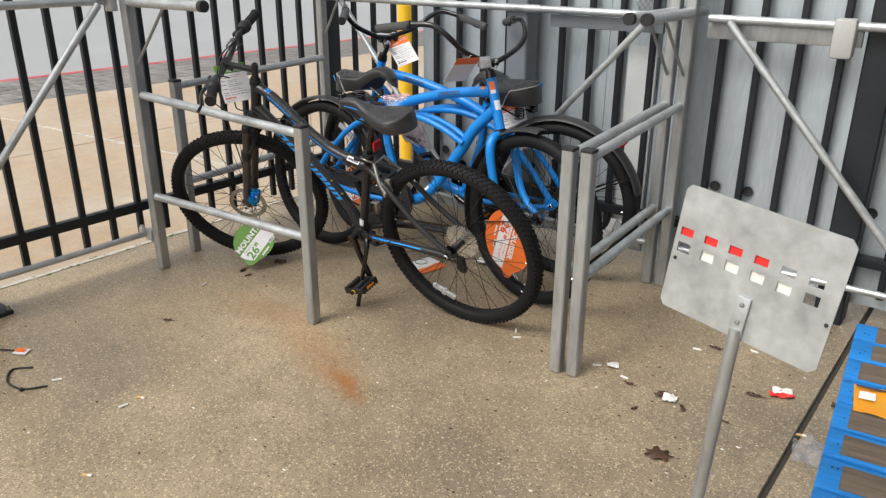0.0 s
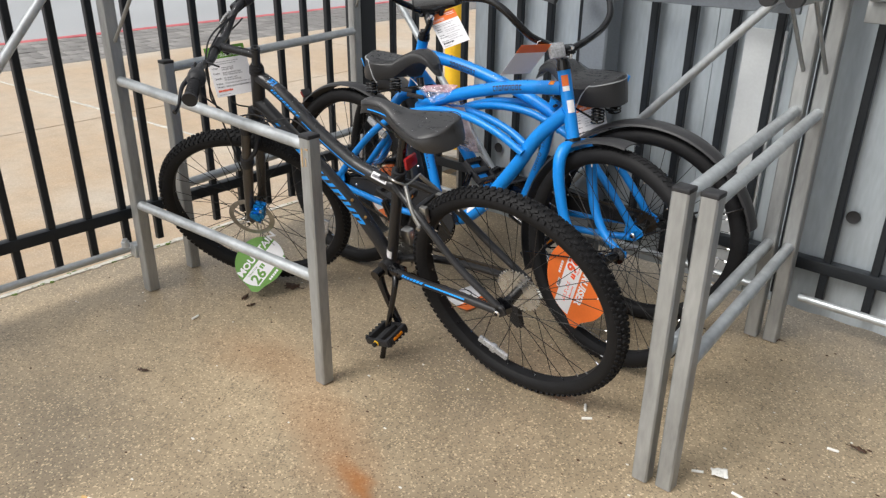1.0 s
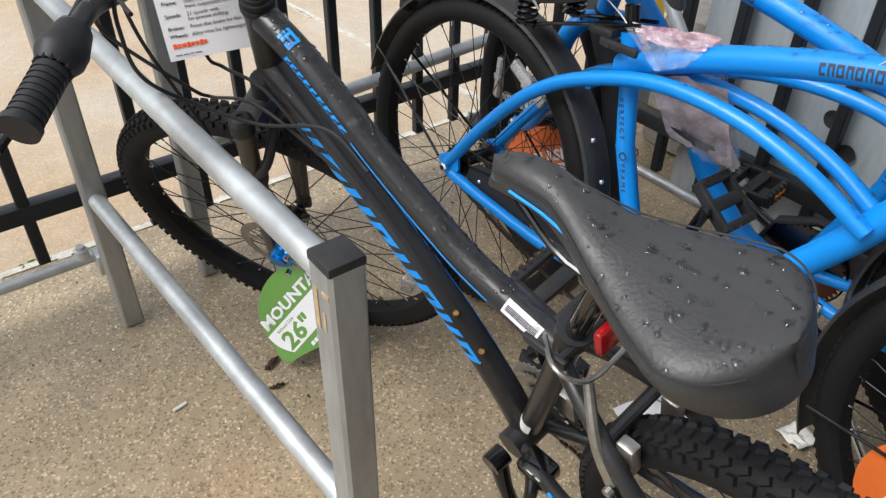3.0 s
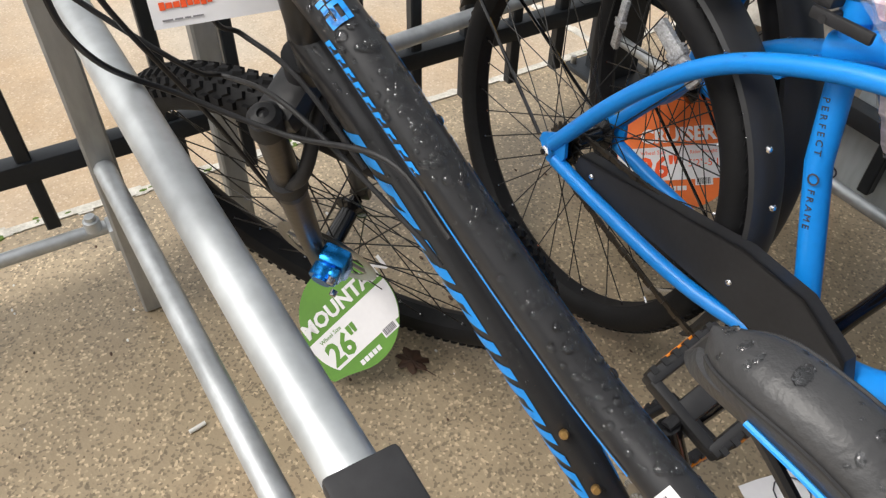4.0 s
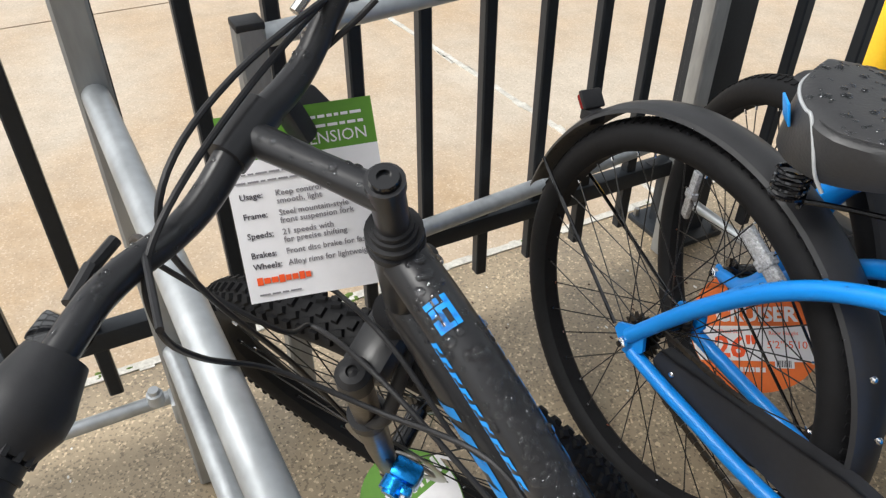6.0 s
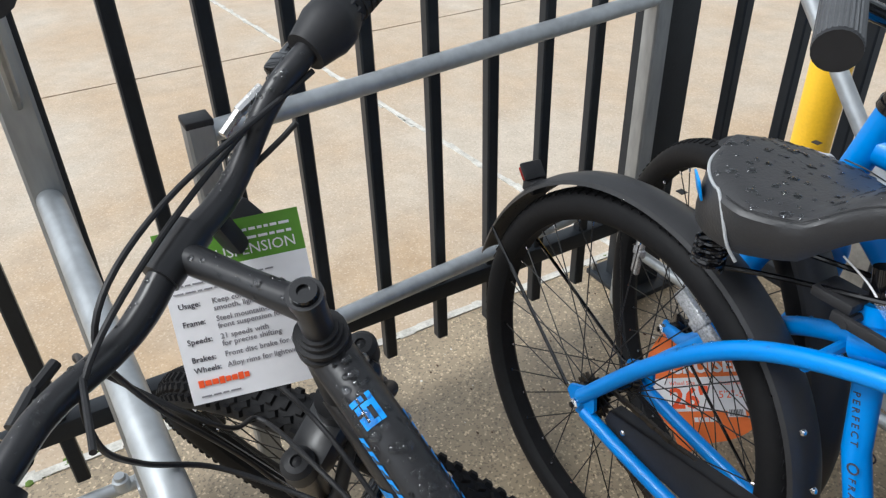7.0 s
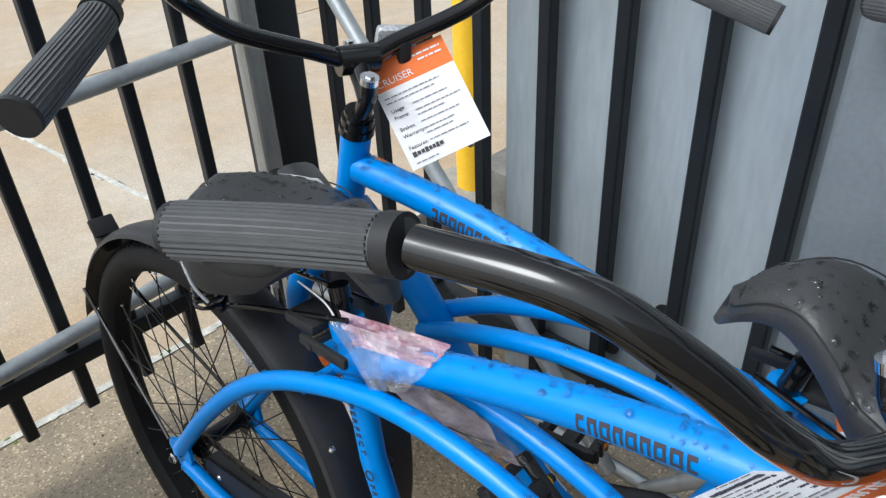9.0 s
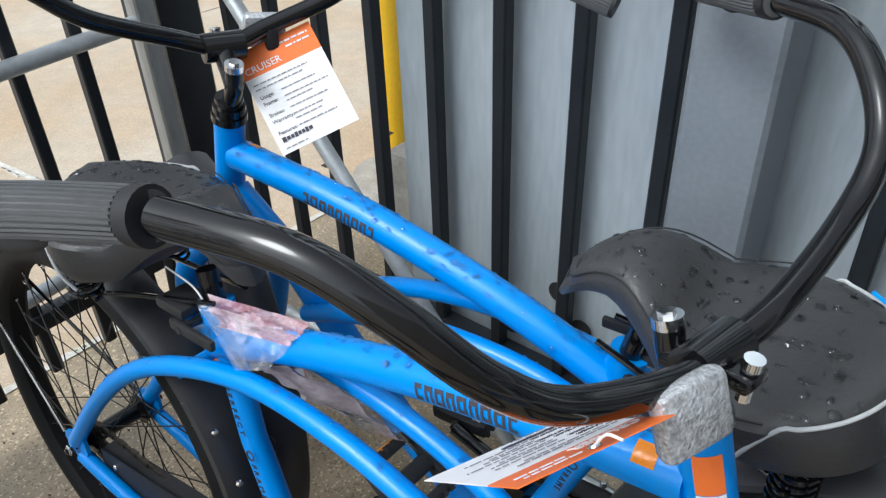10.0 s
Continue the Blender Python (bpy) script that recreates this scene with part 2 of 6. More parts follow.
def smooth_path(pts, n=6):
    """A Catmull-Rom curve through the points."""
    p = [Vector(q) for q in pts]
    p = [p[0] * 2 - p[1]] + p + [p[-1] * 2 - p[-2]]
    out = []
    for i in range(1, len(p) - 2):
        for k in range(n):
            t = k / n
            a, b, c, d = p[i - 1], p[i], p[i + 1], p[i + 2]
            out.append(0.5 * (2 * b + (c - a) * t + (2 * a - 5 * b + 4 * c - d) * t * t + (3 * b - a - 3 * c + d) * t ** 3))
    out.append(p[-2])
    return out


def frames(path, side=None):
    out = []
    ref = Vector(side) if side else None
    for i, q in enumerate(path):
        t = (path[min(i + 1, len(path) - 1)] - path[max(i - 1, 0)]).normalized()
        if ref is None:
            ref = t.orthogonal().normalized()
        b = (ref - t * ref.dot(t)).normalized()
        if side is None:
            ref = b
        out.append((q, t, b, t.cross(b)))
    return out


def tube(geo, pts, r, n=12, smooth=0, m=None, mi=0, side=None, caps=True, flat=1.0):
    """A round tube along points; r may be a list with one radius a point (before smoothing). flat squeezes it across side."""
    path = smooth_path(pts, smooth) if smooth else [Vector(q) for q in pts]
    if isinstance(r, (list, tuple)):
        rs = [r[min(int(i / max(1, smooth)), len(r) - 1)] if smooth < 2 else
              r[min(i // smooth, len(r) - 1)] * (1 - (i % smooth) / smooth) + r[min(i // smooth + 1, len(r) - 1)] * (i % smooth) / smooth for i in range(len(path))]
    else:
        rs = [r] * len(path)
    vs, fs = [], []
    for (q, t, b, c), rad in zip(frames(path, side), rs):
        for k in range(n):
            a = 2 * math.pi * k / n
            vs.append(q + b * (math.cos(a) * rad * flat) + c * (math.sin(a) * rad))
    for i in range(len(path) - 1):
        for k in range(n):
            fs.append((i * n + k, (i + 1) * n + k, (i + 1) * n + (k + 1) % n, i * n + (k + 1) % n))
    if caps:
        fs.append(tuple(range(n)))
        fs.append(tuple((len(path) - 1) * n + k for k in reversed(range(n))))
    geo.add(vs, [tuple(reversed(q)) for q in fs], m, mi)
    return geo


def patch(geo, pts, r, s0, s1, a0, a1, smooth=10, side=(0, 1, 0), lift=0.0006, steps=6, mi=0, m=None, skew=0.0):
    """A piece of a tube's skin between two shares of its length and two angles (degrees, 0 at side)."""
    path = smooth_path(pts, smooth)
    fr = frames(path, side)
    vs, fs = [], []
    for i in range(steps + 1):
        for k in range(5):
            s = (s0 + (s1 - s0) * i / steps + skew * (k / 4 - 0.5)) * (len(path) - 1)
            j = max(0, min(int(s), len(path) - 2))
            u = s - j
            q, b, c = fr[j][0].lerp(fr[j + 1][0], u), fr[j][2].lerp(fr[j + 1][2], u), fr[j][3].lerp(fr[j + 1][3], u)
            a = radians(a0 + (a1 - a0) * k / 4)
            vs.append(q + (b * math.cos(a) + c * math.sin(a)) * (r + lift))
    for i in range(steps):
        for k in range(4):
            fs.append((i * 5 + k, i * 5 + k + 1, i * 5 + k + 6, i * 5 + k + 5))
    return geo.add(vs, fs, m, mi)


def lathe(geo, profile, n=48, m=None, mi=0, a0=0.0, a1=360.0, closed=False):
    """Turn (radius, side) points about the local y axis, in the xz plane."""
    full = abs(a1 - a0) >= 360
    k = len(profile)
    vs, fs = [], []
    rows = n if full else n + 1
    for i in range(rows):
        a = radians(a0 + (a1 - a0) * i / n)
        for r, h in profile:
            vs.append((r * math.cos(a), h, r * math.sin(a)))
    for i in range(n):
        j = (i + 1) % rows
        for q in range(k if closed else k - 1):
            w = (q + 1) % k
            fs.append((i * k + q, j * k + q, j * k + w, i * k + w))
    if not full and closed:
        fs.append(tuple(range(k)))
        fs.append(tuple((rows - 1) * k + q for q in reversed(range(k))))
    return geo.add(vs, fs, m, mi)


def box(geo, c, s, m=None, mi=0, b=0.0):
    """A box with its edges cut off by b."""
    bm = bmesh.new()
    bmesh.ops.create_cube(bm, size=1)
    for v in bm.verts:
        v.co = Vector((v.co.x * s[0], v.co.y * s[1], v.co.z * s[2]))
    if b:
        bmesh.ops.bevel(bm, geom=bm.edges[:], offset=b, segments=2, affect='EDGES', profile=0.5)
    bm.verts.index_update()
    mm = Matrix.Translation(c)
    geo.add([v.co for v in bm.verts], [[v.index for v in f.verts] for f in bm.faces], m @ mm if m is not None else mm, mi)
    bm.free()
    return geo


def prism(geo, poly, h0, h1, m=None, mi=0):
    """A flat outline (x, z) given a thickness along y."""
    n = len(poly)
    vs = [(x, h0, z) for x, z in poly] + [(x, h1, z) for x, z in poly]
    fs = [tuple(range(n)), tuple(reversed(range(n, 2 * n)))] + [(i, i + n, (i + 1) % n + n, (i + 1) % n) for i in range(n)]
    return geo.add(vs, fs, m, mi)


def ball(geo, c, r, nu=8, nv=5, m=None, mi=0):
    vs, fs = [], []
    r = r if isinstance(r, (tuple, list)) else (r, r, r)
    for j in range(nv + 1):
        p = math.pi * j / nv
        for i in range(nu):
            a = 2 * math.pi * i / nu
            vs.append((c[0] + r[0] * math.sin(p) * math.cos(a), c[1] + r[1] * math.sin(p) * math.sin(a), c[2] + r[2] * math.cos(p)))
    for j in range(nv):
        for i in range(nu):
            fs.append((j * nu + i, (j + 1) * nu + i, (j + 1) * nu + (i + 1) % nu, j * nu + (i + 1) % nu))
    return geo.add(vs, fs, m, mi)


def between(a, b, twist=0.0):
    """A pose at a, its local z along a to b."""
    a, b = Vector(a), Vector(b)
    return Matrix.Translation(a) @ (b - a).to_track_quat('Z', 'Y').to_matrix().to_4x4() @ Matrix.Rotation(twist, 4, 'Z')


def text_geo(words, size, m, depth=0.0004, geo=None, mi=0, align='LEFT', bold=0.0):
    """Raised lettering in the built-in font, in the local xy plane of m."""
    cu = bpy.data.curves.new("lettering", 'FONT')
    cu.body, cu.size, cu.align_x, cu.extrude, cu.resolution_u, cu.offset = words, size, align, depth, 2, bold * size
    ob = bpy.data.objects.new("lettering", cu)
    scene.collection.objects.link(ob)
    me = bpy.data.meshes.new_from_object(ob.evaluated_get(bpy.context.evaluated_depsgraph_get()))
    geo = geo or Geo()
    geo.add([v.co for v in me.vertices], [list(p.vertices) for p in me.polygons], m, mi)
    bpy.data.objects.remove(ob)
    bpy.data.curves.remove(cu)
    bpy.data.meshes.remove(me)
    return geo


# ---------- ground ----------
FENCE_X, WALL_Y = -3.03, 2.95
ground = part("ground", Geo().add([(-60, -60, -0.14), (60, -60, -0.14), (60, 60, -0.14), (-60, 60, -0.14)], [(0, 1, 2, 3)]), ASPHALT)
tagged(ground, "wet grey asphalt road and ground sheet", "ground", kind="structure")


def slab(name, x0, x1, y0, y1, mat, label, category, top=0.0, parent=None):
    ob = part(name, box(Geo(), ((x0 + x1) / 2, (y0 + y1) / 2, top - 0.07), (x1 - x0, y1 - y0, 0.14), b=0.004), mat, parent)
    return ob if parent else tagged(ob, label, category, kind="structure")


slab("floor", -3.185, -0.318, -4.0, 3.35, CONCRETE, "damp tan concrete floor with rust stain and litter", "floor")
slab("floor", -0.300, 4.0, -4.0, 3.35, CONCRETE, "damp tan concrete floor bay beside the joint", "floor")
pavement = thing("pavement", pose(0, 0, 0), "pale wet concrete pavement outside the fence, with jointed bays", "pavement", kind="structure")
SLANT = 0.083
for px0, px1 in ((-7.38, -5.376), (-5.364, -3.205)):
    for py0, py1 in ((-6.0, -3.006), (-2.994, -0.03), (-0.018, 2.944), (2.956, 5.95), (5.962, 9.0), (9.012, 14.0)):
        edge = [(x, y + SLANT * (x + 3.2), z) for z in (-0.14, 0.0) for x, y in ((px0, py0), (px1, py0), (px1, py1), (px0, py1))]
        part("pavement_bay", Geo().add(edge, [(3, 2, 1, 0), (4, 5, 6, 7), (0, 1, 5, 4), (1, 2, 6, 5), (2, 3, 7, 6), (3, 0, 4, 7)]), CONCRETE_OUT, pavement)
joint = part("trim", box(box(Geo(), (-3.195, 1.5, -0.0475), (0.021, 11, 0.10)), (-2.05, 0, -0.0470), (4.1, 0.019, 0.1002), pose(-3.2, 2.95, 0, 0, 0, 4.75)), SEALANT)
tagged(joint, "crumbling whitish sealant in the pavement joints", "joint", kind="structure")
part("trim", box(Geo(), (-0.309, -0.5, -0.065), (0.019, 7.6, 0.10)), DARK_JOINT)["kind"] = "structure"
rng = random.Random(3)
g = Geo()
for i in range(90):
    y = rng.choice((rng.gauss(2.0, 0.12), rng.gauss(1.35, 0.2), rng.uniform(0, 2.9)))
    ball(g, (-3.195 + rng.gauss(0, 0.006), y, -0.003), (rng.uniform(0.004, 0.012), rng.uniform(0.005, 0.02), rng.uniform(0.003, 0.008)), 6, 4)
moss = part("moss", g, MOSS)
tagged(moss, "small tufts of green moss in the pavement joint", "moss", kind="stuff")
g = Geo()
for i in range(150):
    y, x = rng.uniform(0.3, 2.9), -3.195
    box(g, (x + rng.gauss(0, 0.008), y, 0.0), (rng.uniform(0.004, 0.012), rng.uniform(0.01, 0.05), 0.004), pose(0, 0, 0, 0, 0, 0))
for i in range(170):
    x = rng.uniform(-6.6, -3.25)
    box(g, (x, 2.95 + SLANT * (x + 3.2) + rng.gauss(0, 0.007), 0.0), (rng.uniform(0.02, 0.09), rng.uniform(0.006, 0.016), 0.006))
tagged(part("sealant_flakes", g, SEALANT), "flaking pale joint sealant crumbs", "sealant", kind="stuff")

# paver strip, red kerb, road
paver_mesh = box(Geo(), (0, 0, -0.07), (0.196, 0.096, 0.14), b=0.004).mesh("paver", PAVER)
strip = thing("paving_strip", pose(0, 0, 0), "strip of dark grey block pavers along the kerb", "paving", kind="structure")
g = Geo()
for i in range(7):
    for j in range(130):
        x, y = -7.49 - i * 0.2, 0.4 + j * 0.1 + (0.05 if i % 2 else 0)
        if 2.5 < y < 6.3:
            p = part("paver", paver_mesh, None, strip)
            p.location = (x, y, rng.uniform(-0.006, 0.0))
        else:
            box(g, (x, y, -0.07 + rng.uniform(-0.006, 0)), (0.196, 0.096, 0.14))
tagged(part("paver_field", g, PAVER, strip), kind="stuff")
kerb = part("kerb", box(Geo(), (-8.87, 5, -0.072), (0.13, 24, 0.144), b=0.012), RED_KERB)
tagged(kerb, "kerb edge painted faded red beside the road", "kerb", kind="structure")


# ---------- picket fence ----------
def rounded_square(w, r=0.003, d=None):
    h, k = w / 2, (d or w) / 2
    return [(h, -k + r), (h, k - r), (h - r, k), (-h + r, k), (-h, k - r), (-h, -k + r), (-h + r, -k), (h - r, -k)]


def upright(geo, x, y, z0, z1, w, d=None, r=0.003, m=None, mi=0):
    sec = rounded_square(w, r, d)
    n = len(sec)
    vs = [(x + a, y + b, z0) for a, b in sec] + [(x + a, y + b, z1) for a, b in sec]
    fs = [tuple(reversed(range(n))), tuple(range(n, 2 * n))] + [(i, (i + 1) % n, (i + 1) % n + n, i + n) for i in range(n)]
    return geo.add(vs, fs, m, mi)


picket_mesh = upright(Geo(), 0, 0, 0, 1.95, 0.025).mesh("picket", FENCE_BLACK)
side_fence = thing("picket_fence", pose(0, 0, 0), "slate-black steel picket fence between the racks and the pavement", "fence")
for k in range(-22, 7):
    y = 2.143 + 0.1272 * k
    if abs(y - 0.90) > 0.07 and y < 2.80:
        part("picket", picket_mesh, None, side_fence).location = (FENCE_X, y, 0.112)
for z in (0.245, 1.75):
    part("fence_rail", box(Geo(), (FENCE_X, 1.0, z), (0.038, 3.6, 0.040), b=0.003), FENCE_BLACK, side_fence)
slot_mesh = box(Geo(), (0, 0, 0), (0.022, 0.02, 0.002)).mesh("rail_slot", CAP)
for k in range(-8, 7):
    part("rail_slot", slot_mesh, None, side_fence).location = (FENCE_X + 0.004, 2.207 + 0.1272 * k * 2, 0.2655)


def fence_post(x, y, w, parent):
    p = part("post", upright(Geo(), x, y, 0.012, 2.05, w, r=0.006), FENCE_BLACK, parent)
    part("base_plate", box(Geo(), (x, y, 0.008), (w + 0.07, w + 0.07, 0.016), b=0.003), FENCE_BLACK, parent)
    for sx in (-1, 1):
        for sy in (-1, 1):
            g = Geo()
            lathe(g, [(0.0001, 0.022), (0.007, 0.022), (0.008, 0.016), (0.008, 0)], 6, pose(x + sx * (w / 2 + 0.02), y + sy * (w / 2 + 0.02), 0.014, 90, 0, 0))
            part("bolt", g, STEEL, parent)


fence_post(-2.985, 0.915, 0.09, side_fence)
fence_post(-3.075, 2.885, 0.10, side_fence)

wall_fence = thing("picket_fence", pose(0, 0, 0), "slate-black steel picket fence in front of zinc-grey sheets", "fence")
for k in range(0, 24):
    x = -2.9045 + 0.1385 * k
    if -1.90 < x < -1.73 or abs(x + 0.42) < 0.07:
        continue
    part("picket", picket_mesh, None, wall_fence).location = (x, WALL_Y - 0.03, 0.112)
for z in (0.245, 1.75):
    part("fence_rail", box(Geo(), (-1.3, WALL_Y - 0.03, z), (3.44, 0.038, 0.040), b=0.003), FENCE_BLACK, wall_fence)
part("post", upright(Geo(), -0.42, WALL_Y - 0.055, 0, 2.1, 0.10, r=0.006), FENCE_BLACK, wall_fence)
part("post", upright(Geo(), -1.833, WALL_Y - 0.075, 0.0, 2.1, 0.105, 0.10, r=0.006), FENCE_GREY, wall_fence)

# sheets behind the pickets
sheet_wall = thing("wall_north", pose(0, 0, 0), "zinc-grey upright steel sheets with round holes behind the fence", "wall", kind="structure")
edges = [-2.46, -1.95, -1.45, -1.22, -0.70, -0.18, 0.40, 1.0, 1.7]
for i in range(len(edges) - 1):
    x0, x1 = edges[i], edges[i + 1]
    g, n = Geo(), max(4, int((x1 - x0) / 0.0316))
    prof = []
    for k in range(n + 1):
        t = k / n
        prof.append((x0 + 0.002 + (x1 - x0 - 0.004) * t, 0.004 * math.sin(t * (x1 - x0) / 0.1262 * 2 * math.pi) + (0.004 if i % 2 else 0)))
    vs = [(x, WALL_Y + d, z) for z in (0.06, 2.35) for x, d in prof] + [(x, WALL_Y + d + 0.03, z) for z in (0.06, 2.35) for x, d in prof]
    m1, fs = n + 1, []
    for k in range(n):
        fs.append((k, k + 1, m1 + k + 1, m1 + k))
        fs.append((2 * m1 + k + 1, 2 * m1 + k, 3 * m1 + k, 3 * m1 + k + 1))
        fs.append((m1 + k, m1 + k + 1, 3 * m1 + k + 1, 3 * m1 + k))
    fs += [(0, m1, 3 * m1, 2 * m1), (n, 2 * m1 + n, 3 * m1 + n, m1 + n)]
    g.add(vs, fs)
    part("sheet", g, SHEET, sheet_wall)
hole_mesh = lathe(Geo(), [(0.0001, 0), (0.019, 0), (0.021, -0.001)], 20).mesh("hole", CAP)
for x, z in ((-2.31, 0.36), (-2.05, 0.36), (-1.80, 0.36), (-2.2, 0.30), (-0.93, 0.42), (-0.80, 0.42), (-0.36, 0.42), (-0.22, 0.42), (-2.1, 0.42)):
    part("hole", hole_mesh, None, sheet_wall).location = (x, WALL_Y - 0.0065, z)

# unseen plain wall added to close the yard and darken its east side
shade_wall = part("shade_wall_east", box(Geo(), (1.95, -0.3, 2.0), (0.3, 6.4, 4.0), b=0.01), STONE)
tagged(shade_wall, "plain grey masonry wall, unseen, added to shade the yard from the east", "wall", kind="structure")

# pale board and wire mesh held between the fence and the sheets
board = part("leaning_board", box(Geo(), (-1.285, WALL_Y - 0.02, 0.52), (0.125, 0.012, 0.86), b=0.002), PALE_PANEL)
tagged(board, "narrow pale grey board standing behind the pickets", "board")
g = Geo()
for k in range(9):
    for s in (-1, 1):
        a = (-1.34, WALL_Y - 0.019 + 0.001 * s, 0.96 + k * 0.028 + (0 if s > 0 else 0.13))
        tube(g, [a, (-1.23, a[1], a[2] + 0.13 * s)], 0.0016, 5)
mesh_strip = part("wire_mesh", g, STEEL)
tagged(mesh_strip, "strip of woven wire mesh above the pale board", "wire mesh")

# bollard and its footing
bollard = thing("bollard", pose(-3.12, 3.60, 0), "yellow-painted round steel bollard behind the fence", "bollard")
part("post", lathe(Geo(), [(0.0001, 1.1), (0.03, 1.095), (0.05, 1.07), (0.057, 1.03), (0.057, 0)], 28, pose(0, 0, 0, 90) @ pose(0, 0, 0)), YELLOW, bollard)
part("footing", lathe(Geo(), [(0.0001, 0.06), (0.15, 0.05), (0.17, 0)], 20, pose(0, 0, 0, 90)), STONE, bollard)
ped = part("concrete_footing", box(Geo(), (-2.62, 3.42, 0.21), (0.26, 0.5, 0.42), b=0.03), STONE)
tagged(ped, "rough grey cast concrete block behind the fence", "concrete block")


# ---------- galvanised tube cage ----------
def square_post(parent, x, y, h, w=0.040, cap=True, label=""):
    p = part("post", upright(Geo(), x, y, 0.004, h, w, r=0.004), GALV_DULL, parent, label)
    if cap:
        part("end_cap", box(Geo(), (x, y, h + 0.004), (w + 0.001, w + 0.001, 0.012), b=0.003), CAP, parent, "black plastic end cap")
    return p


def rail(parent, a, b, r=0.0165, mat=None, name="rail"):
    return part(name, tube(Geo(), [a, b], r, 16), mat or GALV, parent)


rack_a = thing("bike_rack", pose(0, 0, 0), "galvanised steel rack frame with a short capped front post", "bike rack")
square_post(rack_a, -1.943, 1.656, 0.742)
square_post(rack_a, -2.860, 1.618, 1.62, 0.042, False)
rail(rack_a, (-1.961, 1.656, 0.719), (-2.842, 1.618, 0.760))
rail(rack_a, (-1.961, 1.656, 0.338), (-2.842, 1.618, 0.332))
rail(rack_a, (-2.86, 1.618, 1.120), (-2.40, 1.631, 1.120), 0.019, name="arm")
part("end_cap", tube(Geo(), [(-2.402, 1.631, 1.12), (-2.38, 1.6315, 1.12)], 0.021, 16), CAP, rack_a, "black plastic end cap")
part("strut", tube(Geo(), [(-2.63, 1.626, 1.105), (-2.842, 1.620, 0.885)], 0.006, 8), GALV_DULL, rack_a)

for mx, mz, w, h in ((-1.951, 0.690, 0.006, 0.050), (-1.938, 0.680, 0.004, 0.022), (-1.933, 0.715, 0.012, 0.005)):
    part("worn_mark", box(Geo(), (mx, 1.6355, mz), (w, 0.001, h), b=0.0), CARDBOARD, rack_a, "tan scuff on the post")

rack_b = thing("bike_rack", pose(0, 0, 0), "galvanised steel rail frame standing along the picket fence", "bike rack")
square_post(rack_b, -2.925, 1.828, 0.780)
square_post(rack_b, -3.005, 2.785, 1.62, 0.042, False)
rail(rack_b, (-2.925, 1.843, 0.762), (-3.0, 2.77, 0.785))
rail(rack_b, (-2.925, 1.843, 0.335), (-3.0, 2.77, 0.345))
rail(rack_b, (-3.0, 2.79, 1.120), (-2.62, 2.66, 1.120), 0.019, name="arm")
part("strut", tube(Geo(), [(-2.80, 2.72, 1.105), (-2.99, 2.78, 0.885)], 0.006, 8), GALV_DULL, rack_b)

for k, (fx, fy, bx, by) in enumerate(((-1.045, 1.912, -1.112, 2.790), (-0.987, 1.922, -1.052, 2.795))):
    rk = thing("bike_rack", pose(0, 0, 0), "galvanised steel rack frame, one of two side by side", "bike rack", "paired racks")
    square_post(rk, fx, fy, 0.752)
    square_post(rk, bx, by, 1.62, 0.042, False)
    rail(rk, (fx, fy + 0.02, 0.735), (bx, by - 0.02, 0.752))
    rail(rk, (fx, fy + 0.02, 0.345), (bx, by - 0.02, 0.335))
    rail(rk, (bx, by + 0.12, 1.095), (bx + 0.005, by - 0.40, 1.095), 0.019, name="arm")
    part("end_cap", tube(Geo(), [(bx + 0.005, by - 0.398, 1.095), (bx + 0.005, by - 0.42, 1.095)], 0.021, 16), CAP, rk, "black plastic end cap")
    part("strut", tube(Geo(), [(bx, by - 0.24, 1.08), (bx, by - 0.02, 0.87)], 0.006, 8), GALV_DULL, rk)


def clamp_bolt(parent, x, y, z):
    g = Geo()
    box(g, (x, y, z), (0.045, 0.03, 0.05), b=0.004)
    lathe(g, [(0.0001, 0.030), (0.009, 0.030), (0.010, 0.022), (0.014, 0.021), (0.014, 0)], 12, pose(x - 0.004, y - 0.035, z + 0.02, 90, 0, 0))
    return part("bracket", g, GALV, parent)


fence_bars = thing("tube_brace_frame", pose(0, 0, 0), "galvanised tubes braced along the picket fence", "tube frame")
rail(fence_bars, (-2.93, 1.60, 1.122), (-2.93, -1.6, 1.122), 0.015)
rail(fence_bars, (-2.93, 1.605, 0.150), (-2.93, -1.6, 0.150), 0.0125)
rail(fence_bars, (-2.915, 1.53, 1.110), (-2.915, 0.62, 0.08), 0.014, name="brace")
clamp_bolt(fence_bars, -2.905, 1.605, 0.150)
clamp_bolt(fence_bars, -2.900, 1.575, 1.110)

wall_bars = thing("tube_brace_frame", pose(0, 0, 0), "galvanised tubes braced along the sheeted fence", "tube frame")
rail(wall_bars, (-2.98, 2.805, 1.085), (-1.10, 2.81, 1.078), 0.015)
rail(wall_bars, (-0.99, 2.81, 1.078), (1.6, 2.81, 1.065), 0.015)
rail(wall_bars, (-2.98, 2.805, 0.165), (-1.10, 2.81, 0.165), 0.0125)
rail(wall_bars, (-1.0, 2.81, 0.17), (1.6, 2.81, 0.17), 0.0125)
rail(wall_bars, (-2.86, 2.785, 1.075), (-2.09, 2.79, 0.170), 0.014, name="brace")
rail(wall_bars, (-1.215, 2.79, 1.065), (-2.02, 2.79, 0.175), 0.014, name="brace")
rail(wall_bars, (-0.91, 2.785, 1.070), (-0.10, 2.785, 0.17), 0.014, name="brace")
part("flat_strip", box(Geo(), (-0.74, 2.84, 1.035), (0.52, 0.02, 0.06), b=0.003), GALV_DULL, wall_bars)
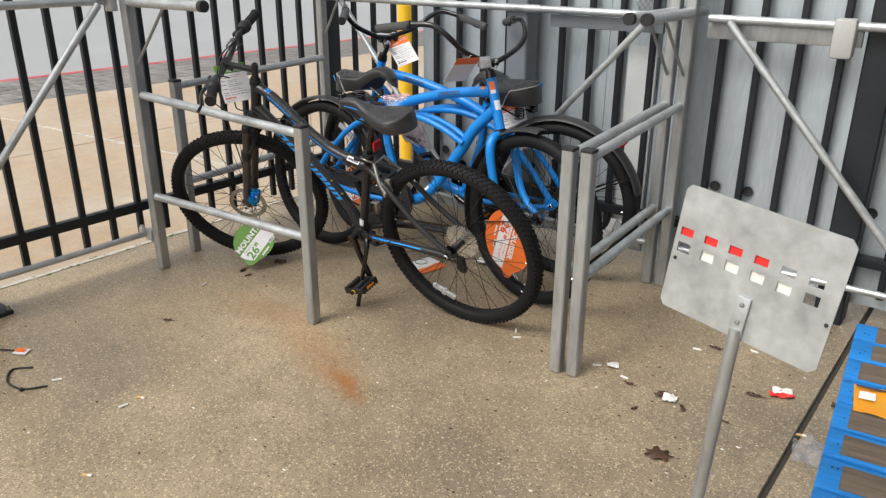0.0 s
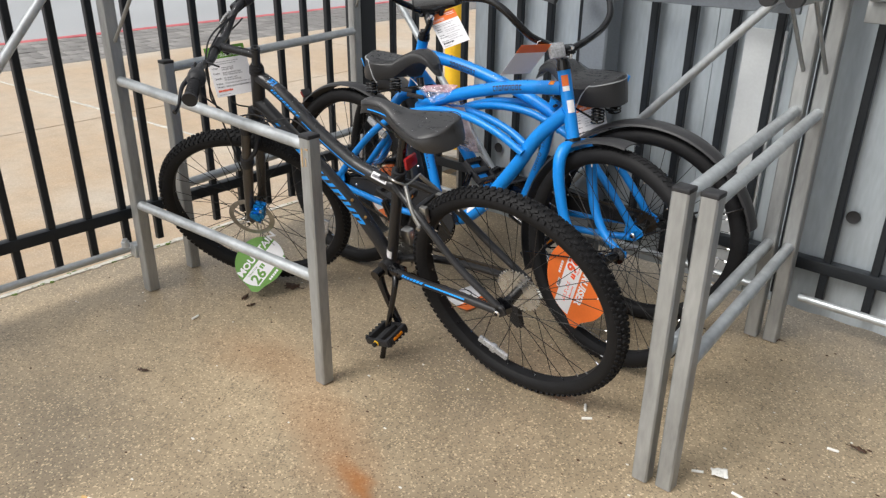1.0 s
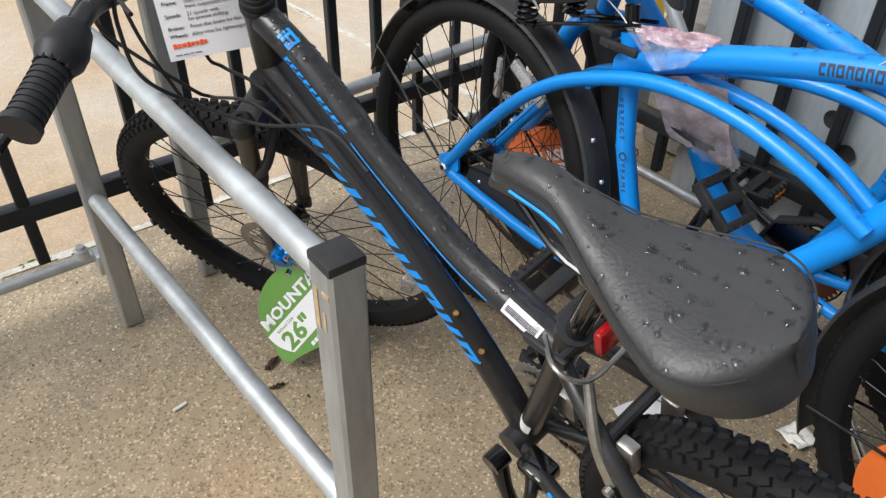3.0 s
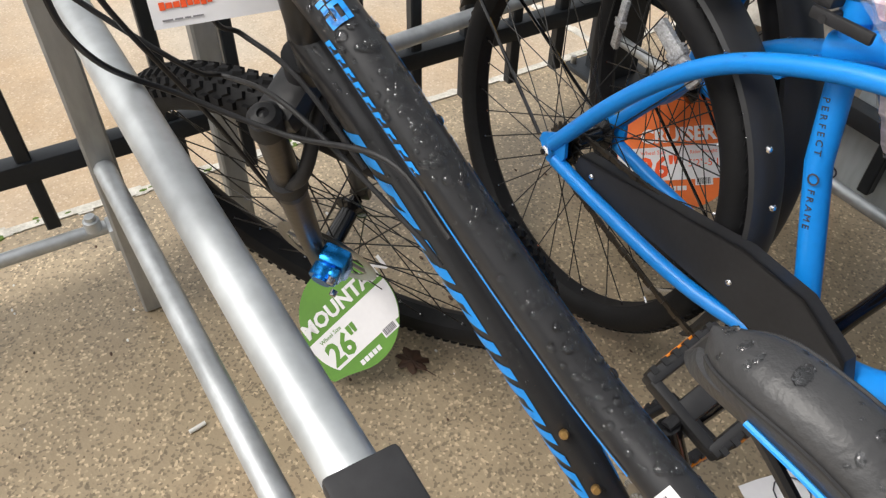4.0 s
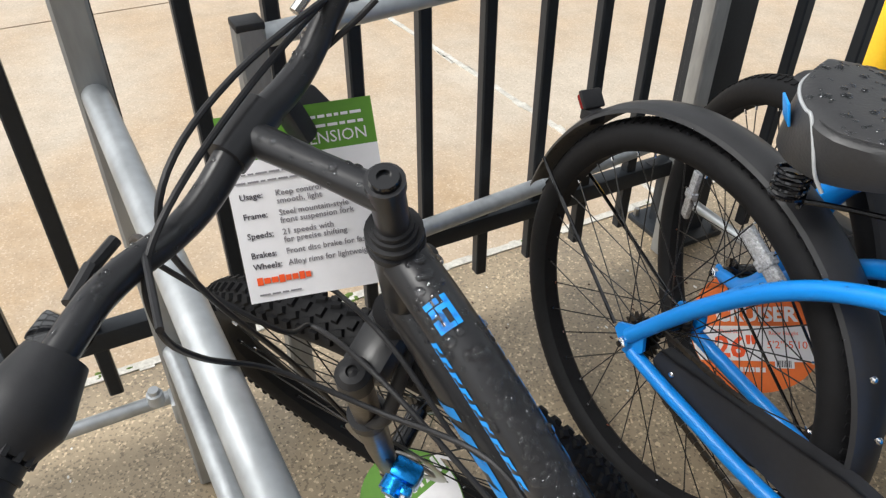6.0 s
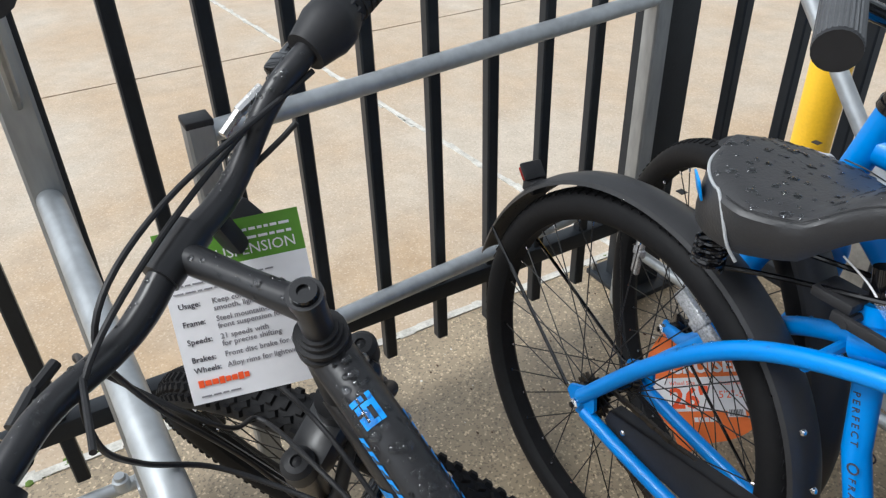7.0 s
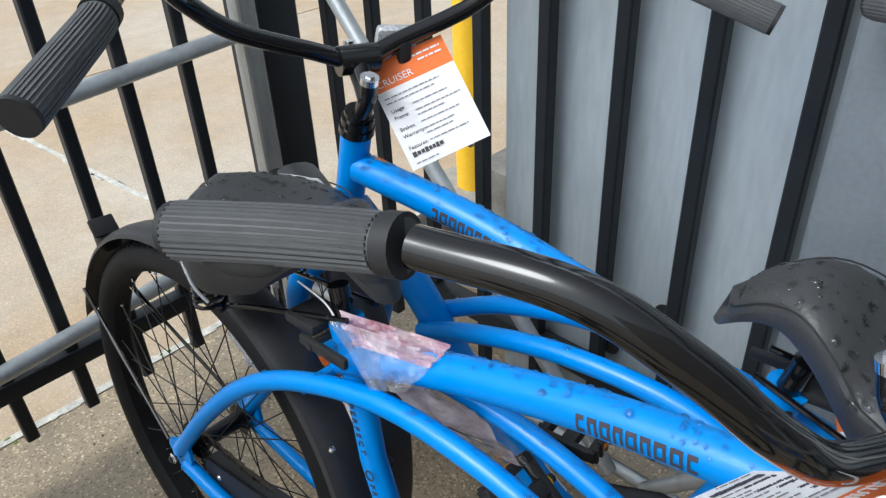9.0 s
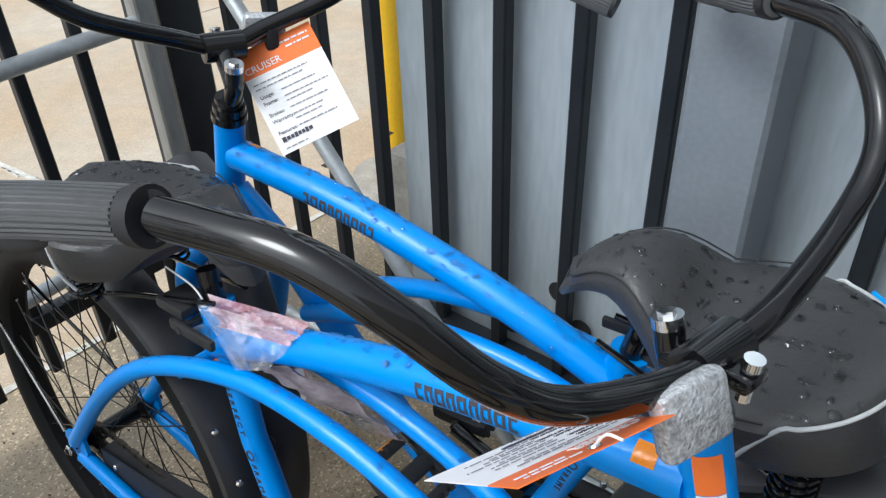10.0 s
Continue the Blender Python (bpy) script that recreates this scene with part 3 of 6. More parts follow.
part("flat_strip", box(Geo(), (-1.42, 2.84, 1.035), (0.50, 0.02, 0.05), b=0.003), FENCE_GREY, wall_bars)
part("sleeve", tube(Geo(), [(-1.78, 2.808, 1.08), (-1.70, 2.808, 1.08)], 0.017, 14), GALV, wall_bars)
jb = part("junction_box", box(Geo(), (-0.53, 2.80, 1.035), (0.07, 0.05, 0.13), b=0.012), GREY_BOX)
tagged(jb, "pale grey plastic box clipped on the tube", "junction box")


# ---------- bicycles ----------
R_WHEEL = 0.335
SPOKE_MESH = {}


def wheel(parent, name, m, tyre_r, knobby, hub_w=0.05, rotor=False, reflector_at=None, drive=0):
    """Rim with tyre, hub, 36 crossed spokes and a reflector. Local y is the axle. m: its pose in the bike."""
    rc = R_WHEEL - tyre_r
    rim = part(name, lathe(Geo(), [(rc - 0.022, -0.009), (rc - 0.018, -0.013), (rc + 0.004, -0.014), (rc + 0.006, -0.011), (rc - 0.004, -0.010), (rc - 0.006, 0.010),
                                   (rc + 0.006, 0.011), (rc + 0.004, 0.014), (rc - 0.018, 0.013), (rc - 0.022, 0.009)], 72, closed=True), GLOSS_BLACK, parent, "black aluminium rim", m)
    g = Geo()
    prof = [(rc + tyre_r * 0.98 * math.cos(radians(a)), tyre_r * math.sin(radians(a))) for a in range(-150, 151, 20)]
    lathe(g, prof, 96, closed=True)
    if knobby:
        rows = 104
        for i in range(rows):
            for j, (a, w, ln, h) in enumerate(((-56, 0.010, 0.0105, 0.0042), (-30, 0.009, 0.012, 0.0034), (0, 0.013, 0.0085, 0.003), (30, 0.009, 0.012, 0.0034), (56, 0.010, 0.0105, 0.0042))):
                t = 2 * math.pi * (i + (0.5 if j in (1, 3) else 0.0)) / rows
                mm = Matrix.Rotation(-t, 4, 'Y') @ Matrix.Translation((rc, 0, 0)) @ Matrix.Rotation(radians(a), 4, 'Z') @ Matrix.Translation((tyre_r, 0, 0)) @ Matrix.Rotation(radians(25 if j in (1, 3) else 0), 4, 'X')
                q = 0.78
                vs = [(-0.002, -w / 2, -ln / 2), (-0.002, w / 2, -ln / 2), (-0.002, w / 2, ln / 2), (-0.002, -w / 2, ln / 2),
                      (h, -w / 2 * q, -ln / 2 * q), (h, w / 2 * q, -ln / 2 * q), (h, w / 2 * q, ln / 2 * q), (h, -w / 2 * q, ln / 2 * q)]
                g.add(vs, [(4, 5, 6, 7), (0, 1, 5, 4), (1, 2, 6, 5), (2, 3, 7, 6), (3, 0, 4, 7)], mm)
    else:
        rows = 110
        for i in range(rows):
            for a, w, ln, h, sk in ((-26, 0.012, 0.008, 0.0010, -20), (0, 0.012, 0.011, 0.0010, 0), (26, 0.012, 0.008, 0.0010, 20)):
                t = 2 * math.pi * (i + (0.5 if a else 0)) / rows
                mm = Matrix.Rotation(-t, 4, 'Y') @ Matrix.Translation((rc, 0, 0)) @ Matrix.Rotation(radians(a), 4, 'Z') @ Matrix.Translation((tyre_r, 0, 0)) @ Matrix.Rotation(radians(sk), 4, 'X')
                vs = [(-0.002, -w / 2, -ln / 2), (-0.002, w / 2, -ln / 2), (-0.002, w / 2, ln / 2), (-0.002, -w / 2, ln / 2), (h, -w / 2, -ln / 2), (h, w / 2, -ln / 2), (h, w / 2, ln / 2), (h, -w / 2, ln / 2)]
                g.add(vs, [(4, 5, 6, 7), (0, 1, 5, 4), (1, 2, 6, 5), (2, 3, 7, 6), (3, 0, 4, 7)], mm)
    part("tyre", g, RUBBER, rim, "knobbly black tyre" if knobby else "black street tyre with shallow tread")
    hw = hub_w
    hub = part("hub", lathe(Geo(), [(0.0001, hw + 0.035), (0.005, hw + 0.034), (0.005, hw + 0.012), (0.010, hw + 0.010), (0.011, hw), (0.026, hw - 0.004), (0.026, hw - 0.008), (0.015, hw - 0.014),
                                    (0.014, -hw + 0.014), (0.026, -hw + 0.008), (0.026, -hw + 0.004), (0.011, -hw), (0.010, -hw - 0.010), (0.005, -hw - 0.012), (0.005, -hw - 0.034), (0.0001, -hw - 0.035)], 20), GLOSS_BLACK, rim)
    for s in (-1, 1):
        part("axle_nut", lathe(Geo(), [(0.0001, 0.011), (0.006, 0.010), (0.0095, 0.007), (0.0095, 0)], 6, pose(0, s * (hw + 0.022), 0) @ Matrix.Rotation(0 if s > 0 else math.pi, 4, 'X')), CHROME, rim)
    key = (round(rc, 4), hw)
    if key not in SPOKE_MESH:
        for s in (-1, 1):
            for lean in (-1, 1):
                a = radians(62 * lean)
                g = Geo()
                p0, p1 = Vector((0.024 * math.cos(a), s * (hw - 0.006), 0.024 * math.sin(a))), Vector((rc - 0.019, s * 0.004, 0))
                tube(g, [p0, p0.lerp(p1, 0.95)], 0.0011, 5, caps=False)
                tube(g, [p0.lerp(p1, 0.955), p1], 0.0021, 6, mi=1)
                SPOKE_MESH[key + (s, lean)] = g.mesh("spoke", [SPOKE_BLACK, CHROME])
        SPOKE_MESH[key] = True
    for i in range(36):
        s, lean = (-1 if i % 2 else 1), (1 if (i // 2) % 2 else -1)
        part("spoke", SPOKE_MESH[key + (s, lean)], None, rim, m=Matrix.Rotation(-2 * math.pi * i / 36, 4, 'Y'))
    if rotor:
        g = Geo()
        lathe(g, [(0.062, hw - 0.002), (0.078, hw - 0.002), (0.080, hw - 0.001), (0.078, hw), (0.062, hw)], 40, closed=True)
        for i in range(6):
            tube(g, [(0.02 * math.cos(i * 1.047), hw - 0.001, 0.02 * math.sin(i * 1.047)), (0.064 * math.cos(i * 1.047 + 0.5), hw - 0.001, 0.064 * math.sin(i * 1.047 + 0.5))], 0.003, 6)
        part("brake_disc", g, STEEL, rim, "drilled steel brake disc")
    if reflector_at is not None:
        a = radians(reflector_at)
        mm = Matrix.Rotation(-a, 4, 'Y') @ Matrix.Translation((rc * 0.80, 0.006, 0))
        g = Geo()
        box(g, (0, 0, 0), (0.024, 0.012, 0.105), b=0.004)
        box(g, (0, -0.0, 0.0), (0.03, 0.016, 0.018), b=0.003)
        part("spoke_reflector", g, CLEAR_REFLECTOR, rim, "clear plastic spoke reflector", mm)
    return rim


def pedal(parent, c, ax, tilt, label="", amber=True):
    """A caged platform pedal; c its middle."""
    m = Matrix.Translation(c) @ Matrix.Rotation(tilt, 4, 'Y')
    g = Geo()
    for x in (-0.042, 0.042):
        box(g, (x, 0, 0), (0.014, 0.092, 0.024), m, b=0.003)
        for k in range(6):
            box(g, (x * 1.12, -0.036 + k * 0.0145, 0), (0.008, 0.006, 0.028), m)
    for y in (-0.042, 0.042):
        box(g, (0, y, 0), (0.084, 0.011, 0.022), m, b=0.003)
    box(g, (0, 0, 0), (0.024, 0.09, 0.02), m, b=0.004)
    tube(g, [m @ Vector((0, -0.06 if ax < 0 else 0.06, 0)), m @ Vector((0, 0.06 if ax < 0 else -0.06, 0))], 0.007, 8)
    p = part("pedal", g, PLASTIC_BLACK, parent, label or "black plastic cage pedal")
    for x in (-0.050, 0.050) if amber else ():
        part("pedal_reflector", box(Geo(), (x, 0, 0), (0.004, 0.040, 0.009), m, b=0.001), AMBER, p, "amber reflector")
    part("bearing_cap", lathe(Geo(), [(0.0001, 0.0506), (0.009, 0.0506), (0.010, 0.046)], 12, m if ax > 0 else m @ Matrix.Rotation(math.pi, 4, 'Z')), YELLOW, p, "yellow dust cap")
    return p


def saddle_geo(x0, x1, z_top, w_back, w_nose, depth, dip, wide=0.42, nose_up=0.0, back=0.20, tail_drop=0.0, nose_deep=0.55):
    """Saddle from tail x0 to nose x1: a softly domed top inside a rounded outline, with a skirt below it."""
    def half_width(t):
        if t < back:
            w = w_back * math.sqrt(max(0.0, 1 - ((back - t) / back) ** 2))
        else:
            u = min(1.0, max(0.0, (t - back) / wide))
            w = w_nose + (w_back - w_nose) * (1 - 0.55 * u - 0.45 * u * u * (3 - 2 * u))
        if t > 0.87:
            w *= math.sqrt(max(0.0, 1 - ((t - 0.87) / 0.13) ** 2))
        return max(w, 0.002)

    def height(t):
        return z_top - dip * math.sin(math.pi * min(1.0, t / 0.78)) ** 1.3 + nose_up * max(0.0, math.sin(math.pi * min(1, max(0, (t - 0.55) / 0.42)))) - 0.011 * max(0.0, (t - 0.88) / 0.12) ** 2 - tail_drop * (1 - t)

    n, ring = 34, []
    ts = [0.5 - 0.5 * math.cos(math.pi * i / n) for i in range(n + 1)]
    rows = ((0.0, 0.010, 0.0), (0.30, 0.0095, 0.0), (0.60, 0.007, 0.0), (0.82, 0.003, 0.0), (0.95, -0.003, 0.0), (1.0, -0.010, 0.0), (0.99, -0.35, 1.0), (0.93, -0.75, 1.0), (0.84, -1.0, 1.0), (0.5, -0.96, 1.0), (0.0, -0.94, 1.0))
    vs, fs = [], []
    prof = [(s * a, b, c) for s, seq in ((1, rows), (-1, rows[-2:0:-1])) for a, b, c in seq]
    k = len(prof)
    for t in ts:
        w, z = half_width(t), height(t)
        d = depth * (nose_deep + (1 - nose_deep) * (1 - min(1, t / 0.8) ** 1.5))
        for a, b, c in prof:
            vs.append((x0 + (x1 - x0) * t - (0.02 * b * (1 - 2 * t) if c else 0) * -0.6, w * a, z + (b * d - 0.004 if c else b)))
    for i in range(n):
        for j in range(k):
            fs.append((i * k + j, i * k + (j + 1) % k, (i + 1) * k + (j + 1) % k, (i + 1) * k + j))
    fs.append(tuple(reversed(range(k))))
    fs.append(tuple(n * k + j for j in range(k)))
    g = Geo().add(vs, [tuple(reversed(f)) for f in fs])
    edge = [[Vector((x0 + (x1 - x0) * t, s * half_width(t) * 0.985, height(t) - 0.004)) for t in ts] for s in (1, -1)]
    return g, edge


def steering(x, z, angle, deg):
    ax = Vector((-math.cos(radians(angle)), 0, math.sin(radians(angle))))
    return Matrix.Translation((x, 0, z)) @ Matrix.Rotation(radians(deg), 4, ax) @ Matrix.Translation((-x, 0, -z))


def drops_on_path(geo, pts, r, count, seed, a0, a1, size, flat=1.0, s0=0.0, s1=1.0, side=(0, 1, 0), m=None):
    """Beads of water on a tube's upper skin."""
    rg = random.Random(seed)
    path = smooth_path(pts, 12)
    fr = frames(path, side)
    for _ in range(count):
        s = rg.uniform(s0, s1) * (len(path) - 1)
        j = int(min(s, len(path) - 2))
        q, _t, b, c = fr[j]
        q = q.lerp(fr[j + 1][0], s - j)
        a = radians(rg.gauss((a0 + a1) / 2, (a1 - a0) / 3.2))
        nrm = (b * math.cos(a) * flat + c * math.sin(a))
        p = q + nrm * r
        d = rg.choice((0.5, 0.7, 1.0, 1.0, 1.4)) * size * rg.uniform(0.7, 1.2)
        mm = Matrix.Translation(p) @ nrm.to_track_quat('Z', 'Y').to_matrix().to_4x4()
        ball(geo, (0, 0, 0), (d * rg.uniform(0.9, 1.3), d, d * 0.6), 10, 6, (m @ mm) if m is not None else mm)


def drops_on_mesh(geo, me, count, seed, size, up=0.35, m=None):
    rg = random.Random(seed)
    polys = [p for p in me.polygons if p.normal.z > up]
    if not polys:
        return
    w = [p.area for p in polys]
    for p in rg.choices(polys, w, k=count):
        vs = [me.vertices[i].co for i in p.vertices]
        u = [rg.random() ** 0.8 for _ in vs]
        q = sum((v * t for v, t in zip(vs, u)), Vector()) / sum(u)
        d = rg.choice((0.4, 0.6, 0.8, 1.0, 1.5)) * size
        mm = Matrix.Translation(q) @ p.normal.to_track_quat('Z', 'Y').to_matrix().to_4x4() @ Matrix.Rotation(rg.uniform(0, 6.3), 4, 'Z')
        ball(geo, (0, 0, 0), (d * rg.uniform(0.9, 1.8), d, d * 0.4), 8, 4, (m @ mm) if m is not None else mm)


def chain_run(geo, pts, pitch=0.0127, w=0.004):
    path = smooth_path(pts, 30)
    dist, k, last = 0.0, 0, path[0]
    for q in path[1:]:
        dist += (q - last).length
        if dist >= pitch:
            t = (q - last).normalized()
            mm = Matrix.Translation(q) @ t.to_track_quat('X', 'Z').to_matrix().to_4x4()
            box(geo, (0, 0, 0), (0.0145, w + (0.003 if k % 2 else 0), 0.0075), mm)
            dist, k = 0.0, k + 1
        last = q


def sprocket(geo, c, r, teeth, t=0.002):
    poly = []
    for i in range(teeth * 4):
        a = 2 * math.pi * i / (teeth * 4)
        rr = r + (0.003 if i % 4 in (1, 2) else -0.003)
        poly.append((c[0] + rr * math.cos(a), c[2] + rr * math.sin(a)))
    prism(geo, poly, c[1] - t, c[1] + t)


TOP = [(0.325, 0, 0.655), (0.46, 0, 0.712), (0.61, 0, 0.757), (0.735, 0, 0.783), (0.880, 0, 0.800)]
DOWN = [(0.905, 0, 0.735), (0.813, 0, 0.642), (0.757, 0, 0.552), (0.697, 0, 0.468), (0.640, 0, 0.388), (0.560, 0, 0.318), (0.47, 0, 0.290)]
SEAT_T = [(0.335, 0, 0.705), (0.37, 0, 0.53), (0.465, 0, 0.290)]


def twin(s):
    return [(0.0, s * 0.064, 0.345), (0.10, s * 0.062, 0.475), (0.196, s * 0.056, 0.573), (0.29, s * 0.045, 0.628), (0.42, s * 0.036, 0.666), (0.557, s * 0.034, 0.666), (0.68, s * 0.033, 0.636), (0.782, s * 0.026, 0.588)]


BAR_REF = steering(0.906, 0.76, 72.5, -13.5).inverted()
BAR_HALF = [BAR_REF @ Vector(q) for q in ((0.893, -0.068, 0.917), (0.872, -0.150, 0.944), (0.856, -0.196, 0.978), (0.825, -0.222, 1.014), (0.780, -0.240, 1.040), (0.705, -0.255, 1.044))]
GRIP_HALF = [BAR_REF @ Vector(q) for q in ((0.700, -0.2555, 1.043), (0.678, -0.260, 1.0405), (0.632, -0.275, 1.036), (0.572, -0.296, 1.029))]


def mirrored(pts, s):
    return [Vector((q.x, q.y * -s, q.z)) for q in pts]


# bars of the printed block mark: hooked, legged and closed shapes, as shares of length and height
BLOCKS = (((0, 0.9, 0.74, 1), (0, 0.28, 0.26, 0.74), (0, 0.9, 0, 0.26)),
          ((0, 1, 0.74, 1), (0, 0.28, 0, 0.74), (0.72, 1, 0, 0.74)),
          ((0, 1, 0.76, 1), (0, 0.26, 0.24, 0.76), (0.74, 1, 0.24, 0.76), (0, 1, 0, 0.24)))


def cruiser(m, label, steer, crank_deg, wet_seed, reflector_at, lift=0.0, reach=0.0, droop=0.0, drop=0.0, kick_label="silver kickstand"):
    bike = thing("bicycle", m, label, "bicycle", "cruiser bicycles")
    # frame
    g = Geo()
    tube(g, TOP, 0.0205, 18, 8, side=(0, 1, 0))
    tube(g, DOWN, 0.0225, 18, 8, side=(0, 1, 0))
    tube(g, SEAT_T, 0.0165, 16, side=(0, 1, 0))
    for s in (-1, 1):
        tube(g, twin(s), 0.0125, 14, 8)
        tube(g, [(0.012, s * 0.064, 0.322), (0.12, s * 0.062, 0.308), (0.30, s * 0.055, 0.292), (0.455, s * 0.025, 0.290)], 0.0115, 12, 6)
        prism(g, [(-0.030, 0.338), (-0.026, 0.352), (0.0, 0.366), (0.028, 0.368), (0.034, 0.340), (0.020, 0.312), (-0.004, 0.312)], s * 0.064 - 0.003, s * 0.064 + 0.003)
    tube(g, [(0.30, -0.045, 0.622), (0.30, 0.045, 0.622)], 0.008, 10)
    tube(g, [(0.465, -0.036, 0.290), (0.465, 0.036, 0.290)], 0.023, 18)
    tube(g, [(0.938, 0, 0.655), (0.877, 0, 0.852)], 0.0195, 18)
    part("frame", g, BLUE, bike, "satin bright blue steel frame with twin curved tubes")
    # printed marks on the tubes
    for s in (-1, 1):
        g = Geo()
        c0 = 180 if s < 0 else 0
        widths = (0.85, 0.9, 1.0, 0.9, 1.0, 0.9, 1.0, 1.0, 0.85)
        pos = 0.565
        for w in widths:
            ln = 0.0195 * w
            for (u0, u1, v0, v1) in BLOCKS[0 if w < 0.88 else 1 if w < 0.95 else 2]:
                a_lo, a_hi = (c0 + s * (-24 + 48 * v0), c0 + s * (-24 + 48 * v1))
                patch(g, TOP, 0.0205, pos + ln * u0, pos + ln * u1, a_lo, a_hi, steps=2)
            pos += ln * 1.32
        part("frame_mark", g, INK, bike, "black block mark printed on the tube")
        a, b = Vector((0.352, s * 0.0175, 0.612)), Vector((0.405, s * 0.0175, 0.440))
        d = (b - a).normalized()
        y = d.cross(Vector((0, s, 0))) * -1
        mt = Matrix(((d.x, y.x, 0, a.x), (d.y, y.y, s, a.y), (d.z, y.z, 0, a.z), (0, 0, 0, 1))) @ Matrix.Translation((0, -0.0045, -0.0007))
        g = text_geo("P E R F E C T", 0.0125, mt)
        text_geo("F R A M E", 0.0125, mt @ Matrix.Translation((0.112, 0, 0)), geo=g)
        lathe(g, [(0.0055, 0.0), (0.0055, 0.0008), (0.0075, 0.0008), (0.0075, 0.0)], 16, mt @ Matrix.Translation((0.099, 0.0045, 0)) @ Matrix.Rotation(radians(90), 4, 'X'))
        part("frame_lettering", g, INK, bike, "small dark words printed down the seat tube")
    part("head_badge", patch(Geo(), [(0.938, 0, 0.655), (0.908, 0, 0.752), (0.877, 0, 0.852)], 0.0195, 0.78, 0.93, 178, 238), ORANGE, bike, "orange head badge")
    part("head_badge", patch(Geo(), [(0.938, 0, 0.655), (0.908, 0, 0.752), (0.877, 0, 0.852)], 0.0195, 0.71, 0.777, 178, 238), PAPER, bike, "cream strip under the head badge")
    part("head_badge", patch(Geo(), [(0.938, 0, 0.655), (0.908, 0, 0.752), (0.877, 0, 0.852)], 0.0195, 0.40, 0.58, 200, 265), PAPER, bike, "white and black head badge")
    part("frame_label", patch(Geo(), TOP, 0.0205, 0.935, 0.965, 100, 150), AMBER, bike, "small orange warning label")
    part("frame_label", patch(Geo(), DOWN, 0.0225, 0.70, 0.78, 195, 240), PAPER, bike, "small white label")
    # headset, stem, seat clamp, seat post
    F = steering(0.906, 0.76, 72.5, steer)
    S = F @ Matrix.Translation((reach - 0.3 * lift, 0, 0.955 * lift))
    K = S @ Matrix.Translation((0, 0, -drop))
    H = K @ Matrix.Translation((0.899, 0, 0.907)) @ Matrix.Rotation(radians(-droop), 4, 'Y') @ Matrix.Translation((-0.899, 0, -0.907))
    g = Geo()
    for a, b, r in ((0.0, 0.010, 0.0225), (0.010, 0.022, 0.0205), (0.022, 0.032, 0.0175)):
        d = Vector((-0.297, 0, 0.955))
        o = Vector((0.877, 0, 0.852))
        tube(g, [o + d * a, o + d * b], r, 18)
    part("headset", g, GLOSS_BLACK, bike)
    g = Geo()
    tube(g, [F @ Vector((0.872, 0, 0.866)), S @ Vector((0.872, 0, 0.866)), S @ Vector((0.864, 0, 0.890))], 0.0108, 16, 4)
    tube(g, [(0.868, 0, 0.868), (0.882, 0, 0.884 - 0.6 * drop), (0.896, 0, 0.904 - drop)], [0.0125, 0.0125, 0.015], 14, 5, m=S)
    tube(g, [(0.899, -0.024, 0.907), (0.899, 0.024, 0.907)], 0.0175, 16, m=K)
    stem = part("stem", g, GLOSS_BLACK, bike)
    part("stem_bolt", tube(tube(Geo(), [(0.8642, 0, 0.889), (0.8618, 0, 0.897)], 0.0112, 16, m=S), [(0.862, 0, 0.896), (0.8605, 0, 0.900)], 0.0065, 6, m=S), CHROME, stem, "chrome stem bolt cap")
    part("clamp_bolt", tube(tube(Geo(), [(0.924, 0, 0.888), (0.925, 0, 0.921)], 0.005, 8, m=K), [(0.925, 0, 0.915), (0.9255, 0, 0.922)], 0.0068, 12, m=K), CHROME, stem)
    part("clamp_lug", box(Geo(), (0.920, 0, 0.906), (0.024, 0.026, 0.012), K, b=0.004), GLOSS_BLACK, stem)
    bar = list(reversed(mirrored(BAR_HALF, -1))) + [Vector((0.899, 0, 0.907))] + mirrored(BAR_HALF, 1)
    hb = part("handlebar", tube(Geo(), bar, 0.0105, 32, 12, m=H), GLOSS_BLACK, bike, "gloss black swept-back cruiser handlebar")
    for s in (-1, 1):
        p = mirrored(GRIP_HALF, s)
        g = Geo()
        tube(g, p, [0.0132, 0.0137, 0.0146, 0.0152], 28, 6, m=H)
        path = smooth_path(p, 6)
        fr = frames(path)
        for k in range(28):
            a = 2 * math.pi * k / 28
            tube(g, [q + (b * math.cos(a) + c * math.sin(a)) * (0.0134 + 0.0018 * i / len(fr)) for i, (q, t, b, c) in enumerate(fr) if i > 3], 0.0013, 4, m=H)
        gp = part("grip", g, GRIP, hb, "ribbed grey rubber grip")
        part("grip_collar", tube(Geo(), [p[0], Vector(p[0]).lerp(Vector(p[1]), 0.45)], 0.0158, 20, m=H), PLASTIC_BLACK, gp)
        part("grip_end", tube(Geo(), [Vector(p[3]), Vector(p[3]) + (Vector(p[3]) - Vector(p[2])).normalized() * 0.004], 0.0158, 20, m=H), PLASTIC_BLACK, gp)
        g = Geo()
        ball(g, (0, 0, 0), (0.028, 0.004, 0.011), 14, 8, H @ Matrix.Translation(p[2].lerp(p[3], 0.3) + Vector((0, 0.009 * (1 if p[3].y > 0 else -1), -0.0105))) @ Matrix.Rotation(math.atan2(p[3].y - p[2].y, p[3].x - p[2].x), 4, 'Z'))
        part("grip_badge", g, CAP, gp)
    g = Geo()
    box(g, (0, 0, 0), (0.016, 0.052, 0.045), K @ Matrix.Translation((0.924, -0.060, 0.914)) @ Matrix.Rotation(radians(-20), 4, 'Y') @ Matrix.Rotation(radians(-10), 4, 'Z'), b=0.006)
